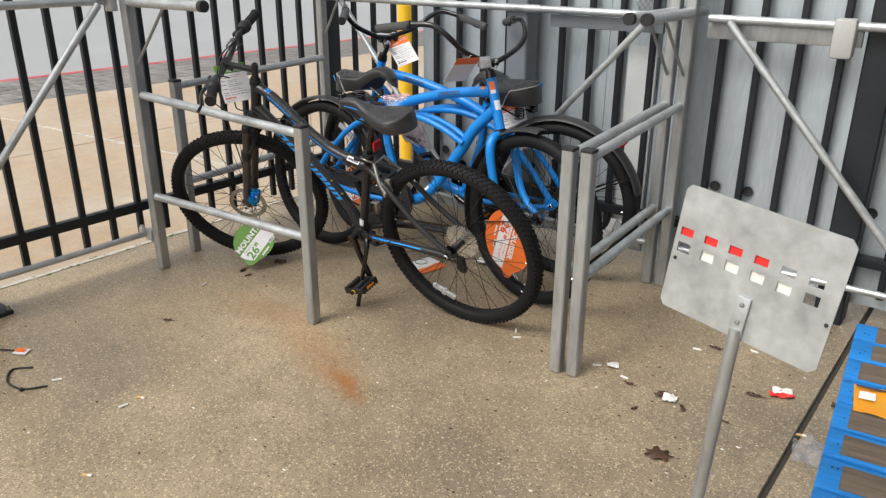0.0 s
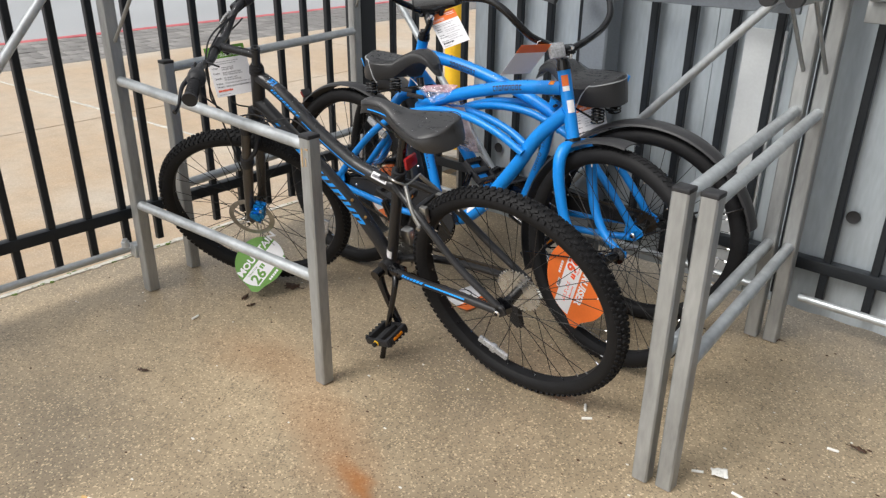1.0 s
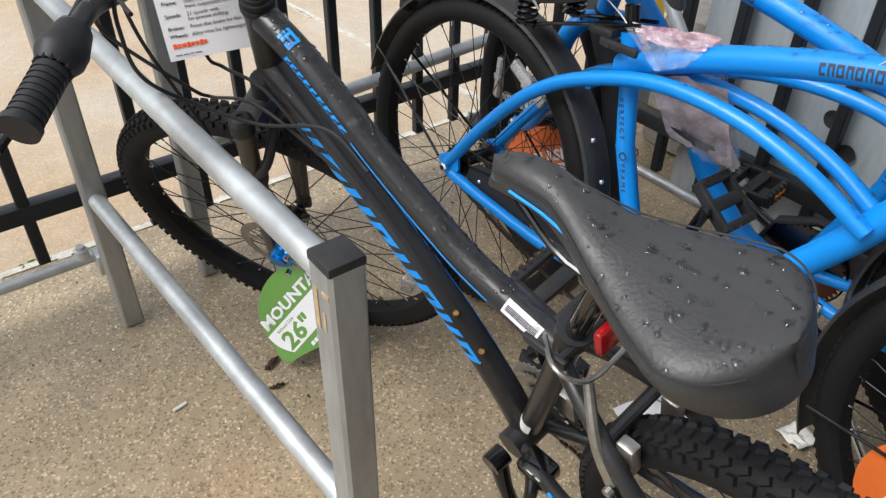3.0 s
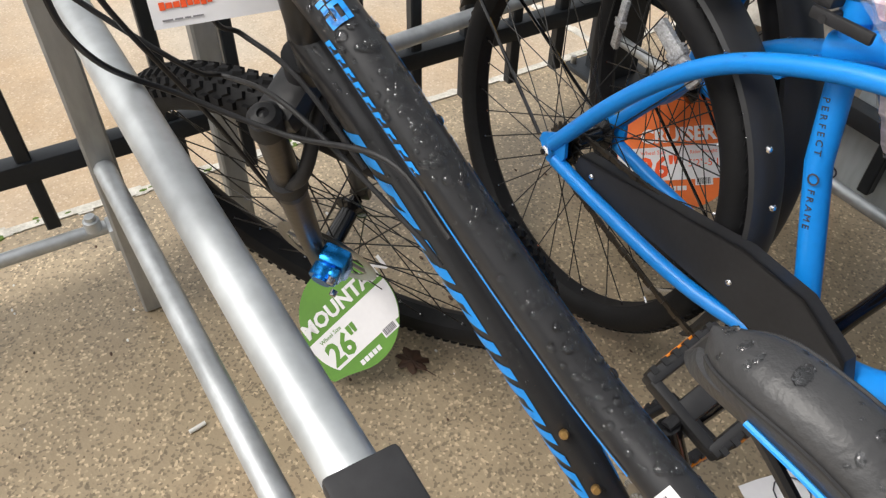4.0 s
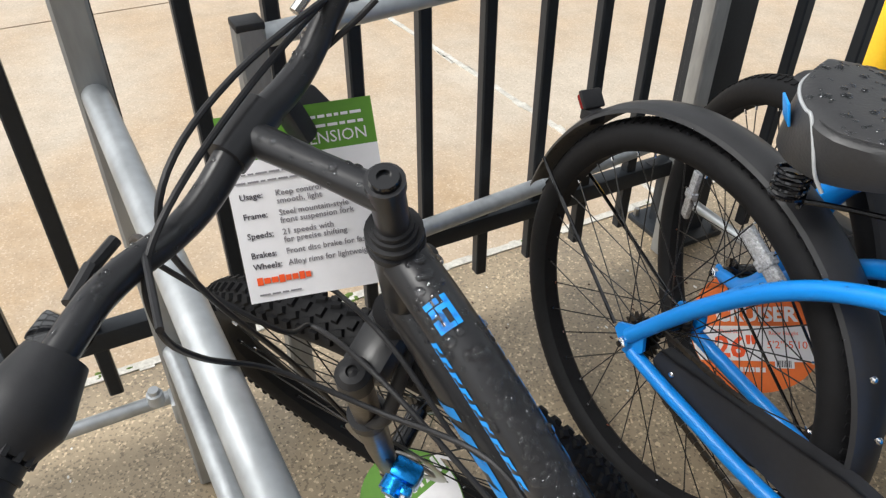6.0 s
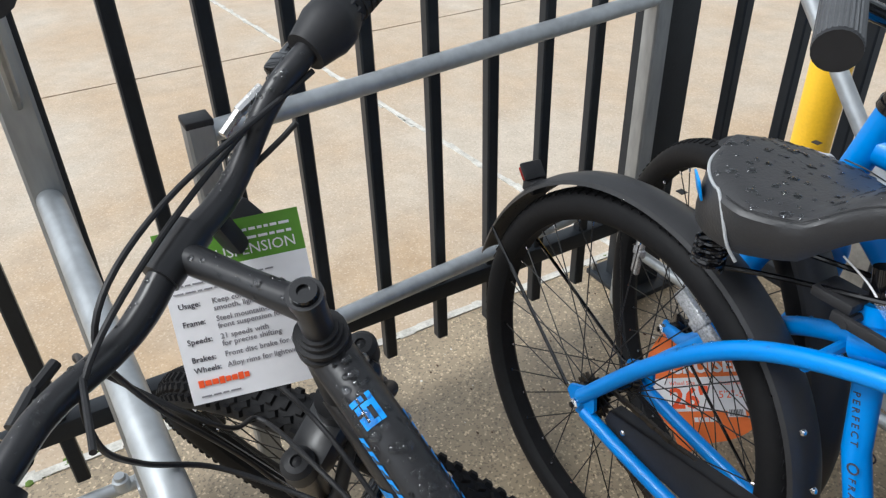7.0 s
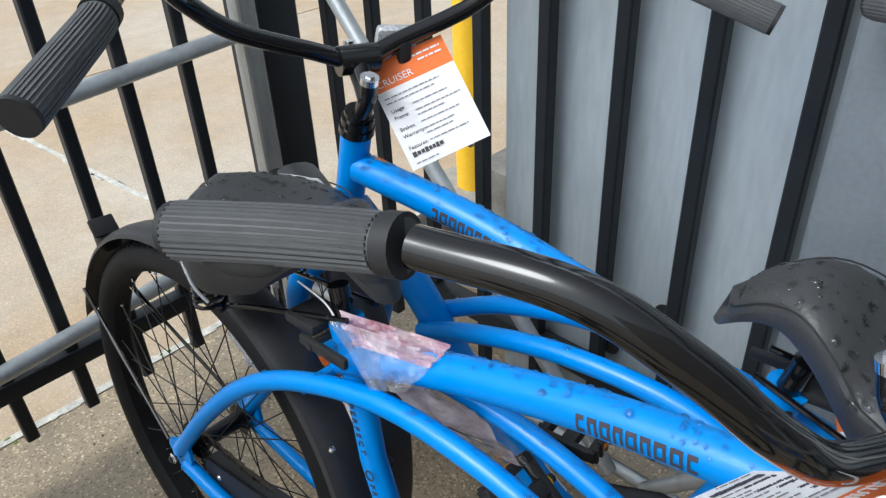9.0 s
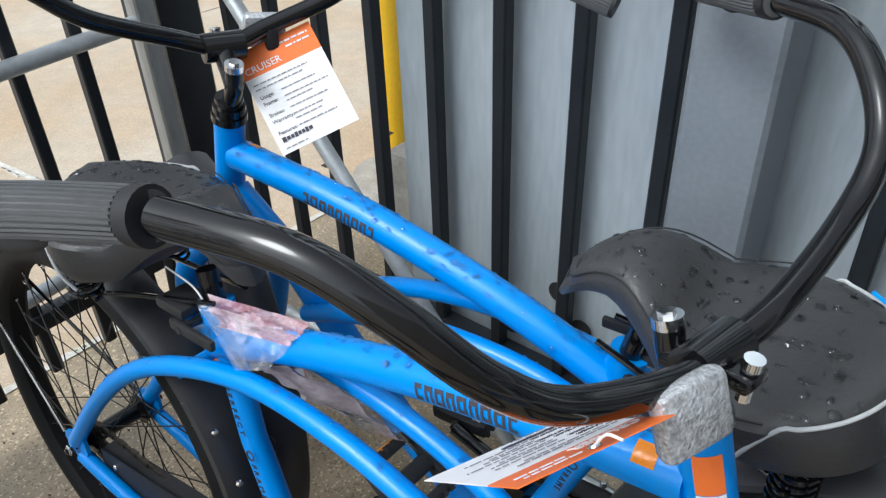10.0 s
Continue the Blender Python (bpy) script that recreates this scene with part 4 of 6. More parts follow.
    part("front_reflector", g, CLEAR_REFLECTOR, hb, "clear front reflector")
    part("reflector_bracket", box(Geo(), (0.906, -0.060, 0.910), (0.026, 0.016, 0.028), K, b=0.003), PLASTIC_BLACK, hb)
    # fork and front wheel
    g = Geo()
    for s in (-1, 1):
        tube(g, [(0.940, s * 0.012, 0.640), (0.944, s * 0.045, 0.634), (0.950, s * 0.066, 0.600), (0.962, s * 0.070, 0.53), (0.992, s * 0.067, 0.435), (1.050, s * 0.062, 0.365), (1.112, s * 0.058, 0.338)],
             [0.018, 0.019, 0.0185, 0.017, 0.015, 0.0125, 0.0105], 16, 6, m=F)
        prism(g, [(1.10, 0.346), (1.132, 0.346), (1.136, 0.328), (1.105, 0.324)], s * 0.058 - 0.003, s * 0.058 + 0.003, m=F)
    tube(g, [(0.942, 0, 0.628), (0.936, 0, 0.655)], 0.020, 18, m=F)
    part("fork", g, BLUE, bike, "bright blue curved steel fork")
    part("crown_race", tube(Geo(), [(0.9375, 0, 0.650), (0.934, 0, 0.660)], 0.0235, 18, m=F), GLOSS_BLACK, bike)
    wheel(bike, "front_wheel", F @ Matrix.Translation((1.12, 0, R_WHEEL)), 0.0265, False, 0.042, reflector_at=reflector_at + 160)
    wheel(bike, "rear_wheel", Matrix.Translation((0, 0, R_WHEEL)), 0.0265, False, 0.050, reflector_at=reflector_at)
    # fenders
    fprof = [(0.346, -0.033), (0.352, -0.030), (0.358, -0.018), (0.360, 0), (0.358, 0.018), (0.352, 0.030), (0.346, 0.033), (0.350, 0.028), (0.3555, 0.016), (0.3575, 0), (0.3555, -0.016), (0.350, -0.028)]
    rf = part("rear_fender", lathe(Geo(), fprof, 64, Matrix.Translation((0, 0, R_WHEEL)), a0=-25, a1=166, closed=True), FENDER, bike, "satin black rear fender")
    ff = part("front_fender", lathe(Geo(), fprof, 56, F @ Matrix.Translation((1.12, 0, R_WHEEL)), a0=84, a1=205, closed=True), FENDER, bike, "satin black front fender")
    for s in (-1, 1):
        part("fender_stay", tube(Geo(), [(-0.035, s * 0.064, 0.342), (-0.312, s * 0.034, 0.49)], 0.0032, 8), GLOSS_BLACK, rf)
        part("fender_stay", tube(Geo(), [(1.12, s * 0.052, 0.34), (0.80, s * 0.035, 0.255)], 0.0028, 6, m=F), GLOSS_BLACK, ff)
    g = Geo()
    box(g, (0, 0, 0), (0.012, 0.036, 0.026), Matrix.Translation((-0.266, 0, 0.612)) @ Matrix.Rotation(radians(-42), 4, 'Y'), b=0.004)
    part("tail_reflector", g, RED_PLASTIC, rf, "red tail reflector")
    part("reflector_shell", box(Geo(), (0.0085, 0, 0), (0.008, 0.042, 0.032), Matrix.Translation((-0.266, 0, 0.612)) @ Matrix.Rotation(radians(-42), 4, 'Y'), b=0.003), PLASTIC_BLACK, rf)
    part("reflector_bracket", box(Geo(), (-0.250, 0, 0.594), (0.03, 0.03, 0.022), b=0.003), PLASTIC_BLACK, rf)
    for x, z in ((0.335, 0.455), (0.30, 0.52)):
        part("fender_rivet", ball(Geo(), (x * 1.055, -0.020, z), 0.005, 8, 5), CHROME, rf)
    # saddle
    g, rims = saddle_geo(0.105, 0.400, 0.812, 0.112, 0.034, 0.074, 0.012, wide=0.52, nose_up=0.030, back=0.36, nose_deep=0.36)
    sad = part("saddle", g, VINYL, bike, "wide black sprung saddle with pale piping, beaded with rain")
    for rp in rims:
        part("saddle_stitching", tube(Geo(), [q + Vector((0, 0, 0.0035)) for q in rp[12:-3]], 0.0010, 5), CAP, sad)
    low = [rims[1][12] + Vector((0.006, -0.001, -0.026)), rims[1][13] + Vector((0.004, 0.004, -0.050)), rims[1][13] + Vector((0.014, 0.012, -0.068))]
    high = [Vector((q.x, -q.y, q.z)) for q in low]
    loop = list(reversed(low)) + [q for q in reversed(rims[1][2:12])] + [rims[0][0]] + rims[0][2:12] + high
    part("saddle_piping", tube(Geo(), loop, 0.0020, 8, 3), PIPING, sad, "pale grey piping")
    part("saddle_tag", box(Geo(), (0, 0, 0), (0.034, 0.003, 0.026), Matrix.Translation(rims[1][8] + Vector((-0.008, -0.004, -0.016))) @ Matrix.Rotation(math.atan2(rims[1][9].y - rims[1][7].y, rims[1][9].x - rims[1][7].x), 4, "Z") @ Matrix.Rotation(radians(18), 4, "X"), b=0.001), BLUE_PRINT, sad, "small blue cloth tag")
    for s in (-1, 1):
        g = Geo()
        pts = []
        for k in range(60):
            a = k / 60 * 2 * math.pi * 4.5
            pts.append((0.155 + 0.019 * math.cos(a), s * 0.062 + 0.019 * math.sin(a), 0.680 + 0.045 * k / 60))
        tube(g, pts, 0.0028, 6)
        tube(g, [(0.155, s * 0.06, 0.680), (0.22, s * 0.045, 0.70), (0.36, s * 0.022, 0.735)], 0.0035, 8, 4)
        part("saddle_spring", g, GLOSS_BLACK, sad)
    part("seat_post", tube(Geo(), [(0.335, 0, 0.70), (0.322, 0, 0.755)], 0.0125, 14), GLOSS_BLACK, bike)
    g = Geo()
    tube(g, [(0.337, 0, 0.694), (0.332, 0, 0.716)], 0.021, 16)
    part("seat_clamp", g, BLUE, bike)
    g = Geo()
    box(g, (0.345, -0.045, 0.700), (0.075, 0.008, 0.014), Matrix.Identity(4), b=0.003)
    tube(g, [(0.325, -0.05, 0.698), (0.325, 0.03, 0.698)], 0.005, 8)
    box(g, (0.30, -0.02, 0.712), (0.05, 0.045, 0.014), b=0.004)
    part("quick_release", g, PLASTIC_BLACK, bike)
    # drive
    g = Geo()
    prism(g, [(0.052, 0.352), (0.20, 0.375), (0.36, 0.402), (0.455, 0.398), (0.530, 0.362), (0.555, 0.305), (0.545, 0.265), (0.505, 0.300), (0.40, 0.308), (0.25, 0.312), (0.06, 0.310), (0.045, 0.328)], -0.052, -0.047)
    prism(g, [(0.052, 0.352), (0.20, 0.375), (0.36, 0.402), (0.455, 0.398), (0.530, 0.362), (0.555, 0.305), (0.550, 0.303), (0.526, 0.358), (0.453, 0.394), (0.36, 0.398), (0.20, 0.371), (0.052, 0.348)], -0.052, -0.028)
    cg = part("chain_guard", g, PLASTIC_BLACK, bike, "flat black chain guard")
    for x, z in ((0.085, 0.333), (0.36, 0.345)):
        part("guard_bolt", ball(Geo(), (x, -0.053, z), (0.005, 0.003, 0.005), 10, 6), CHROME, cg)
    g = Geo()
    sprocket(g, (0.465, -0.043, 0.290), 0.082, 44, 0.0015)
    lathe(g, [(0.086, -0.046), (0.09, -0.043), (0.086, -0.040)], 40, Matrix.Translation((0.465, 0, 0.290)))
    ck = part("crankset", g, GLOSS_BLACK, bike)
    ca = radians(crank_deg)
    for s in (-1, 1):
        d = Vector((math.cos(ca), 0, math.sin(ca))) * (1 if s < 0 else -1)
        o = Vector((0.465, s * 0.055, 0.290))
        part("crank_arm", tube(Geo(), [o, o + d * 0.05 + Vector((0, s * 0.012, 0)), o + d * 0.165 + Vector((0, s * 0.018, 0))], [0.014, 0.011, 0.011], 12, 4), GLOSS_BLACK, ck)
        pedal(ck, o + d * 0.165 + Vector((0, s * 0.075, 0)), s, 0.35 + 0.3 * s)
    g = Geo()
    chain_run(g, [(0.0, -0.044, 0.298), (0.15, -0.046, 0.258), (0.30, -0.046, 0.226), (0.43, -0.046, 0.207)])
    chain_run(g, [(0.0, -0.036, 0.372), (0.45, -0.036, 0.372)])
    sprocket(g, (0, -0.036, R_WHEEL), 0.036, 18, 0.0015)
    part("chain", g, CHAIN, bike, "oily steel chain")
    g = Geo()
    tube(g, [(0.40, 0.050, 0.285), (0.36, 0.075, 0.25), (0.13, 0.150, 0.030), (0.115, 0.155, 0.012)], [0.010, 0.0085, 0.0085, 0.009], 12, 5)
    box(g, (0.40, 0.045, 0.285), (0.05, 0.03, 0.03), b=0.004)
    part("kickstand", g, CHROME, bike, kick_label)
    # rain beads
    g = Geo()
    drops_on_path(g, TOP, 0.0205, 170, wet_seed, 45, 135, 0.0026)
    for s in (-1, 1):
        drops_on_path(g, twin(s), 0.0125, 70, wet_seed + s, 50, 130, 0.0019, s0=0.2)
    drops_on_mesh(g, sad.data, 260, wet_seed + 5, 0.0030, 0.5)
    drops_on_mesh(g, rf.data, 260, wet_seed + 6, 0.0020, 0.35)
    drops_on_mesh(g, ff.data, 120, wet_seed + 7, 0.0020, 0.35)
    tagged(part("rainwater", g, WATER, bike, "beads of rainwater"), kind="stuff")
    return bike


def lean_pose(x, y, heading, lean):
    return pose(x, y, 0, 0, 0, heading) @ pose(0, 0, 0, -lean, 0, 0)


POSE_A, POSE_B, POSE_M = lean_pose(-2.536, 2.283, 1.8, 5.2), lean_pose(-1.467, 2.639, 185.4, 3.4), lean_pose(-1.502, 2.047, 183.35, 14.7)
CARRIED = POSE_A @ lean_pose(-2.575, 2.258, 7, 8.4).inverted()
cruiser(POSE_A, "bright blue cruiser bicycle with black fenders, wet with rain", -13.5, 254, 11, 60, 0.025, -0.016, 4.5, 0.022)
cruiser(POSE_B, "bright blue cruiser bicycle with its handlebar turned, by the fence", -26, 20, 31, 200, 0.040, -0.020, 13.5)

# ---------- black mountain bicycle ----------
M_TOP = [(0.826, 0, 0.852), (0.769, 0, 0.825), (0.705, 0, 0.777), (0.632, 0, 0.715), (0.559, 0, 0.664), (0.488, 0, 0.626), (0.352, 0, 0.590)]
M_DOWN = [(0.868, 0, 0.772), (0.800, 0, 0.712), (0.675, 0, 0.597), (0.563, 0, 0.485), (0.485, 0, 0.375), (0.450, 0, 0.298)]
M_SEAT = [(0.338, 0, 0.640), (0.40, 0, 0.450), (0.450, 0, 0.298)]
bike = thing("bicycle", POSE_M, "satin black mountain bicycle with blue lettering, wet with rain", "bicycle")
g = Geo()
tube(g, M_TOP, 0.0195, 20, 8, side=(0, 1, 0))
tube(g, M_DOWN, 0.0215, 20, 8, side=(0, 1, 0))
tube(g, M_SEAT, 0.0165, 16, side=(0, 1, 0))
tube(g, [(0.878, 0, 0.738), (0.832, 0, 0.867)], 0.0200, 20)
tube(g, [(0.450, -0.037, 0.298), (0.450, 0.037, 0.298)], 0.0235, 18)
for s in (-1, 1):
    tube(g, [(0.350, s * 0.014, 0.605), (0.30, s * 0.034, 0.590), (0.225, s * 0.056, 0.545), (0.12, s * 0.066, 0.440), (0.005, s * 0.068, 0.350)], 0.0105, 12, 6)
    tube(g, [(0.44, s * 0.022, 0.300), (0.34, s * 0.050, 0.315), (0.18, s * 0.064, 0.330), (0.0, s * 0.068, 0.332)], 0.0115, 12, 6)
    prism(g, [(-0.022, 0.330), (-0.015, 0.352), (0.010, 0.362), (0.030, 0.350), (0.030, 0.328), (0.0, 0.314)], s * 0.068 - 0.003, s * 0.068 + 0.003)
tube(g, [(0.26, -0.05, 0.568), (0.26, 0.05, 0.568)], 0.008, 10)
part("frame", g, BLACK_FRAME, bike, "satin black steel mountain bike frame")
for s in (1, -1):
    c0 = 0 if s > 0 else 180
    g = Geo()
    pos = 0.20
    for k in range(8):
        w = 0.052
        for (u0, u1, v0, v1) in ((0, 0.34, 0, 1), (0.34, 0.8, 0.70, 1) if k % 2 else (0.34, 0.8, 0, 0.30), (0.66, 1.0, 0.0 if k % 3 else 0.3, 1)):
            patch(g, M_DOWN, 0.0216, pos + w * u0, pos + w * u1, c0 + s * (10 - 50 * v0), c0 + s * (10 - 50 * v1), steps=2, skew=0.02)
        pos += w * 1.22
    part("frame_mark", g, BLUE_PRINT, bike, "bold bright blue block mark on the down tube")
    g = Geo()
    for k in range(9):
        for (u0, u1, v0, v1) in ((0, 0.4, 0, 1), (0.4, 0.85, 0.6, 1), (0.4, 0.85, 0.0, 0.25)):
            patch(g, M_TOP, 0.0196, 0.17 + 0.026 * (k + u0), 0.17 + 0.026 * (k + u1 * 0.9), c0 - s * (6 + 22 * v0), c0 - s * (6 + 22 * v1), steps=1, skew=0.006)
    part("frame_mark", g, BLUE_PRINT, bike, "small blue block mark on the top tube")
    part("frame_stripe", patch(Geo(), M_TOP, 0.0195, 0.42, 0.88, c0 - s * 12, c0 - s * 2, steps=40, lift=0.0009), BLUE_PRINT, bike, "thin bright blue stripe")
g = Geo()
for (u0, u1, v0, v1) in ((0.0, 0.2, 0.0, 0.28), (0.0, 0.2, 0.36, 0.5), (0.0, 1.0, 0.62, 0.8), (0.25, 1.0, 0.30, 0.44), (0.25, 0.5, 0.05, 0.25), (0.6, 1.0, 0.0, 0.22), (0.85, 1.0, 0.0, 0.6), (0.25, 0.42, 0.44, 0.62)):
    patch(g, M_TOP, 0.0195, 0.115 + 0.055 * u0, 0.115 + 0.055 * u1, -50 - 65 * v0, -50 - 65 * v1, steps=2, lift=0.0012)
part("frame_mark", g, BLUE_PRINT, bike, "blue numeral mark on top of the tube")
part("frame_label", patch(Geo(), M_TOP, 0.0195, 0.905, 0.965, -20, -75, lift=0.0010), PAPER, bike, "white barcode label on the top tube")
part("frame_label", patch(Geo(), M_SEAT, 0.0165, 0.80, 0.90, -30, 60), PAPER, bike, "white label at the foot of the seat tube")
g = Geo()
for z in (0.28, 0.36, 0.44, 0.52, 0.60):
    patch(g, M_TOP, 0.0195, 0.909, 0.961, -20 - 55 * z, -23 - 55 * z, lift=0.0016, steps=4)
part("label_lines", g, INK, bike)
for q in (Vector((0.548, 0.009, 0.503)), Vector((0.507, 0.010, 0.454))):
    part("bottle_bolt", lathe(Geo(), [(0.0001, 0.005), (0.0032, 0.005), (0.0046, 0.0025), (0.0046, -0.002)], 10, between(q, q + Vector((-0.6, 0.25, 0.75))) @ pose(0, 0, 0, 90)), BRASS, bike, "brass-coloured bottle bolt")

for s in (1, -1):
    stay = [(0.44, s * 0.022, 0.300), (0.34, s * 0.050, 0.315), (0.18, s * 0.064, 0.330), (0.0, s * 0.068, 0.332)]
    g = Geo()
    for k in range(7):
        patch(g, stay, 0.0116, 0.30 + 0.030 * k, 0.322 + 0.030 * k, -15 if s > 0 else 195, -50 if s > 0 else 230, steps=2, skew=0.012)
    patch(g, stay, 0.0116, 0.52, 0.80, -20 if s > 0 else 200, -42 if s > 0 else 222, steps=14)
    part("frame_mark", g, BLUE_PRINT, bike, "small blue mark and stripe on the chain stay")

SETBACK = Matrix.Translation((0.845, 0, 0.83)) @ Matrix.Rotation(radians(-2.6), 4, 'Y') @ Matrix.Translation((-0.917, 0, -0.83))
SM = steering(0.845, 0.83, 70.4, 30.0) @ SETBACK
SW = steering(0.845, 0.83, 70.4, 29.0) @ SETBACK
SF = SW @ Matrix(((1, 0, -0.0736, 0.0696), (0, 1, 0, 0), (0, 0, 1, 0), (0, 0, 0, 1)))
ax = Vector((-0.292, 0, 0.956))
top = Vector((0.907, 0, 0.866))
g = Geo()
for a, b, r in ((0.0, 0.007, 0.0222), (0.007, 0.013, 0.0195), (0.013, 0.018, 0.0215), (0.018, 0.024, 0.0180), (0.024, 0.029, 0.0155)):
    tube(g, [top + ax * a, top + ax * b], r, 20, m=SM)
part("headset", g, PLASTIC_BLACK, bike, "black stacked headset rings")
g = Geo()
tube(g, [top + ax * 0.027, top + ax * 0.080], 0.0125, 18, m=SM)
tube(g, [top + ax * 0.073, top + ax * 0.081], 0.0138, 18, m=SM)
q = top + ax * 0.060
clampc = Vector((0.993, 0, 0.962))
tube(g, [q, q.lerp(clampc, 0.5), clampc], [0.0125, 0.0110, 0.0125], 16, 4, m=SM)
tube(g, [clampc + Vector((0, -0.023, 0)), clampc + Vector((0, 0.023, 0))], 0.0155, 18, m=SM)
stem = part("stem", g, BLACK_FRAME, bike, "satin black quill stem")
part("stem_bolt", lathe(Geo(), [(0.0001, 0.002), (0.0045, 0.002), (0.005, 0.005), (0.010, 0.005), (0.011, 0)], 16, SM @ between(top + ax * 0.0808, top + ax * 0.13) @ pose(0, 0, 0, 90)), GLOSS_BLACK, stem)
halfm = [(0.993, 0.05, 0.956), (0.992, 0.085, 0.960), (0.982, 0.135, 0.983), (0.968, 0.18, 0.994), (0.942, 0.315, 0.996)]
barm = [(x, -y, z) for x, y, z in reversed(halfm)] + [tuple(clampc)] + halfm
hb = part("handlebar", tube(Geo(), barm, [0.0104] * 4 + [0.0115, 0.0118, 0.0115] + [0.0104] * 4, 18, 8, m=SM), BLACK_FRAME, bike, "black riser handlebar beaded with rain")
for s in (-1, 1):
    a, b = Vector((0.967, s * 0.19, 0.994)), Vector((0.943, s * 0.312, 0.996))
    d = (b - a).normalized()
    g = Geo()
    tube(g, [a + d * 0.052, b], 0.0162, 22, m=SM)
    for k in range(9):
        tube(g, [a + d * (0.058 + 0.0078 * k), a + d * (0.061 + 0.0078 * k)], 0.0176, 22, m=SM)
    part("grip", tube(g, [b - d * 0.004, b + d * 0.004], 0.0195, 22, m=SM), PLASTIC_BLACK, hb, "ribbed black rubber grip")
    g = Geo()
    tube(g, [a - d * 0.004, a + d * 0.022, a + d * 0.034, a + d * 0.050], [0.018, 0.0245, 0.0245, 0.0175], 24, 3, m=SM)
    for k in range(14):
        t = 2 * math.pi * k / 14
        u = d.orthogonal().normalized()
        w = d.cross(u)
        o = (u * math.cos(t) + w * math.sin(t)) * 0.0170
        tube(g, [a + d * 0.036 + o, a + d * 0.052 + o], 0.0022, 5, m=SM)
    part("twist_shifter", g, PLASTIC_BLACK, hb, "black twist shifter with raised ribs")
    g = Geo()
    box(g, (0, 0, 0), (0.03, 0.022, 0.02), SM @ Matrix.Translation(a - d * 0.015 + Vector((0.016, 0, -0.008))), b=0.004)
    tube(g, [a - d * 0.012 + Vector((0.03, 0, -0.012)), a + d * 0.03 + Vector((0.052, 0, -0.022)), a + d * 0.10 + Vector((0.048, 0, -0.028)), a + d * 0.135 + Vector((0.055, 0, -0.030))], [0.007, 0.006, 0.005, 0.006], 10, 5, m=SM)
    part("brake_lever", g, GLOSS_BLACK, hb, "black brake lever")
    part("barrel_adjuster", tube(tube(Geo(), [a - d * 0.035 + Vector((0.028, 0, -0.012)), a - d * 0.062 + Vector((0.032, 0, -0.014))], 0.0055, 10, m=SM), [a - d * 0.062 + Vector((0.032, 0, -0.014)), a - d * 0.085 + Vector((0.032, 0, -0.018))], 0.0045, 8, m=SM), PLASTIC_BLACK if s > 0 else BRIGHT_STEEL, hb)
g = Geo()
box(g, (0, 0, 0), (0.018, 0.055, 0.040), SM @ Matrix.Translation((1.022, -0.060, 0.896)) @ Matrix.Rotation(radians(25), 4, 'Y'), b=0.006)
part("front_reflector", g, CLEAR_REFLECTOR, hb, "clear front reflector in a black shell")
part("reflector_shell", box(box(Geo(), (0, 0, 0), (0.014, 0.058, 0.044), SM @ Matrix.Translation((1.012, -0.060, 0.900)) @ Matrix.Rotation(radians(25), 4, 'Y'), b=0.005), (1.000, -0.045, 0.928), (0.020, 0.016, 0.040), SM, b=0.004), PLASTIC_BLACK, hb)

# cables
gear_l = [SM @ Vector((0.925, 0.150, 0.985)), SM @ Vector((1.00, 0.10, 0.97)), SM @ Vector((1.075, 0.085, 0.90)), SM @ Vector((1.02, 0.07, 0.79)), Vector((0.93, 0.075, 0.735)), Vector((0.82, 0.055, 0.755)), Vector((0.70, 0.032, 0.690)), Vector((0.66, 0.028, 0.665))]
gear_r = [Vector(q) for q in ((0.965, -0.090, 1.010), (0.900, 0.050, 0.985), (0.838, 0.140, 0.962), (0.824, 0.165, 0.915), (0.852, 0.160, 0.848), (0.862, 0.122, 0.786), (0.806, 0.070, 0.742), (0.711, 0.024, 0.748), (0.640, 0.022, 0.716))]
brake_f = [Vector(q) for q in ((0.955, -0.110, 1.010), (0.908, 0.045, 0.998), (0.858, 0.125, 0.972), (0.882, 0.135, 0.880), (0.925, 0.105, 0.700), (0.955, 0.080, 0.500), (0.972, 0.070, 0.420))]
brake_r = [SM @ Vector((0.955, -0.13, 0.972)), SM @ Vector((1.03, -0.04, 0.92)), SM @ Vector((1.0, 0.03, 0.82)), Vector((0.92, 0.045, 0.77)), Vector((0.84, 0.033, 0.76)), Vector((0.76, 0.03, 0.705))]
for c in (gear_l, gear_r, brake_f, brake_r):
    part("cable", tube(Geo(), c, 0.0025, 8, 8), PLASTIC_BLACK, bike, "black cable housing")

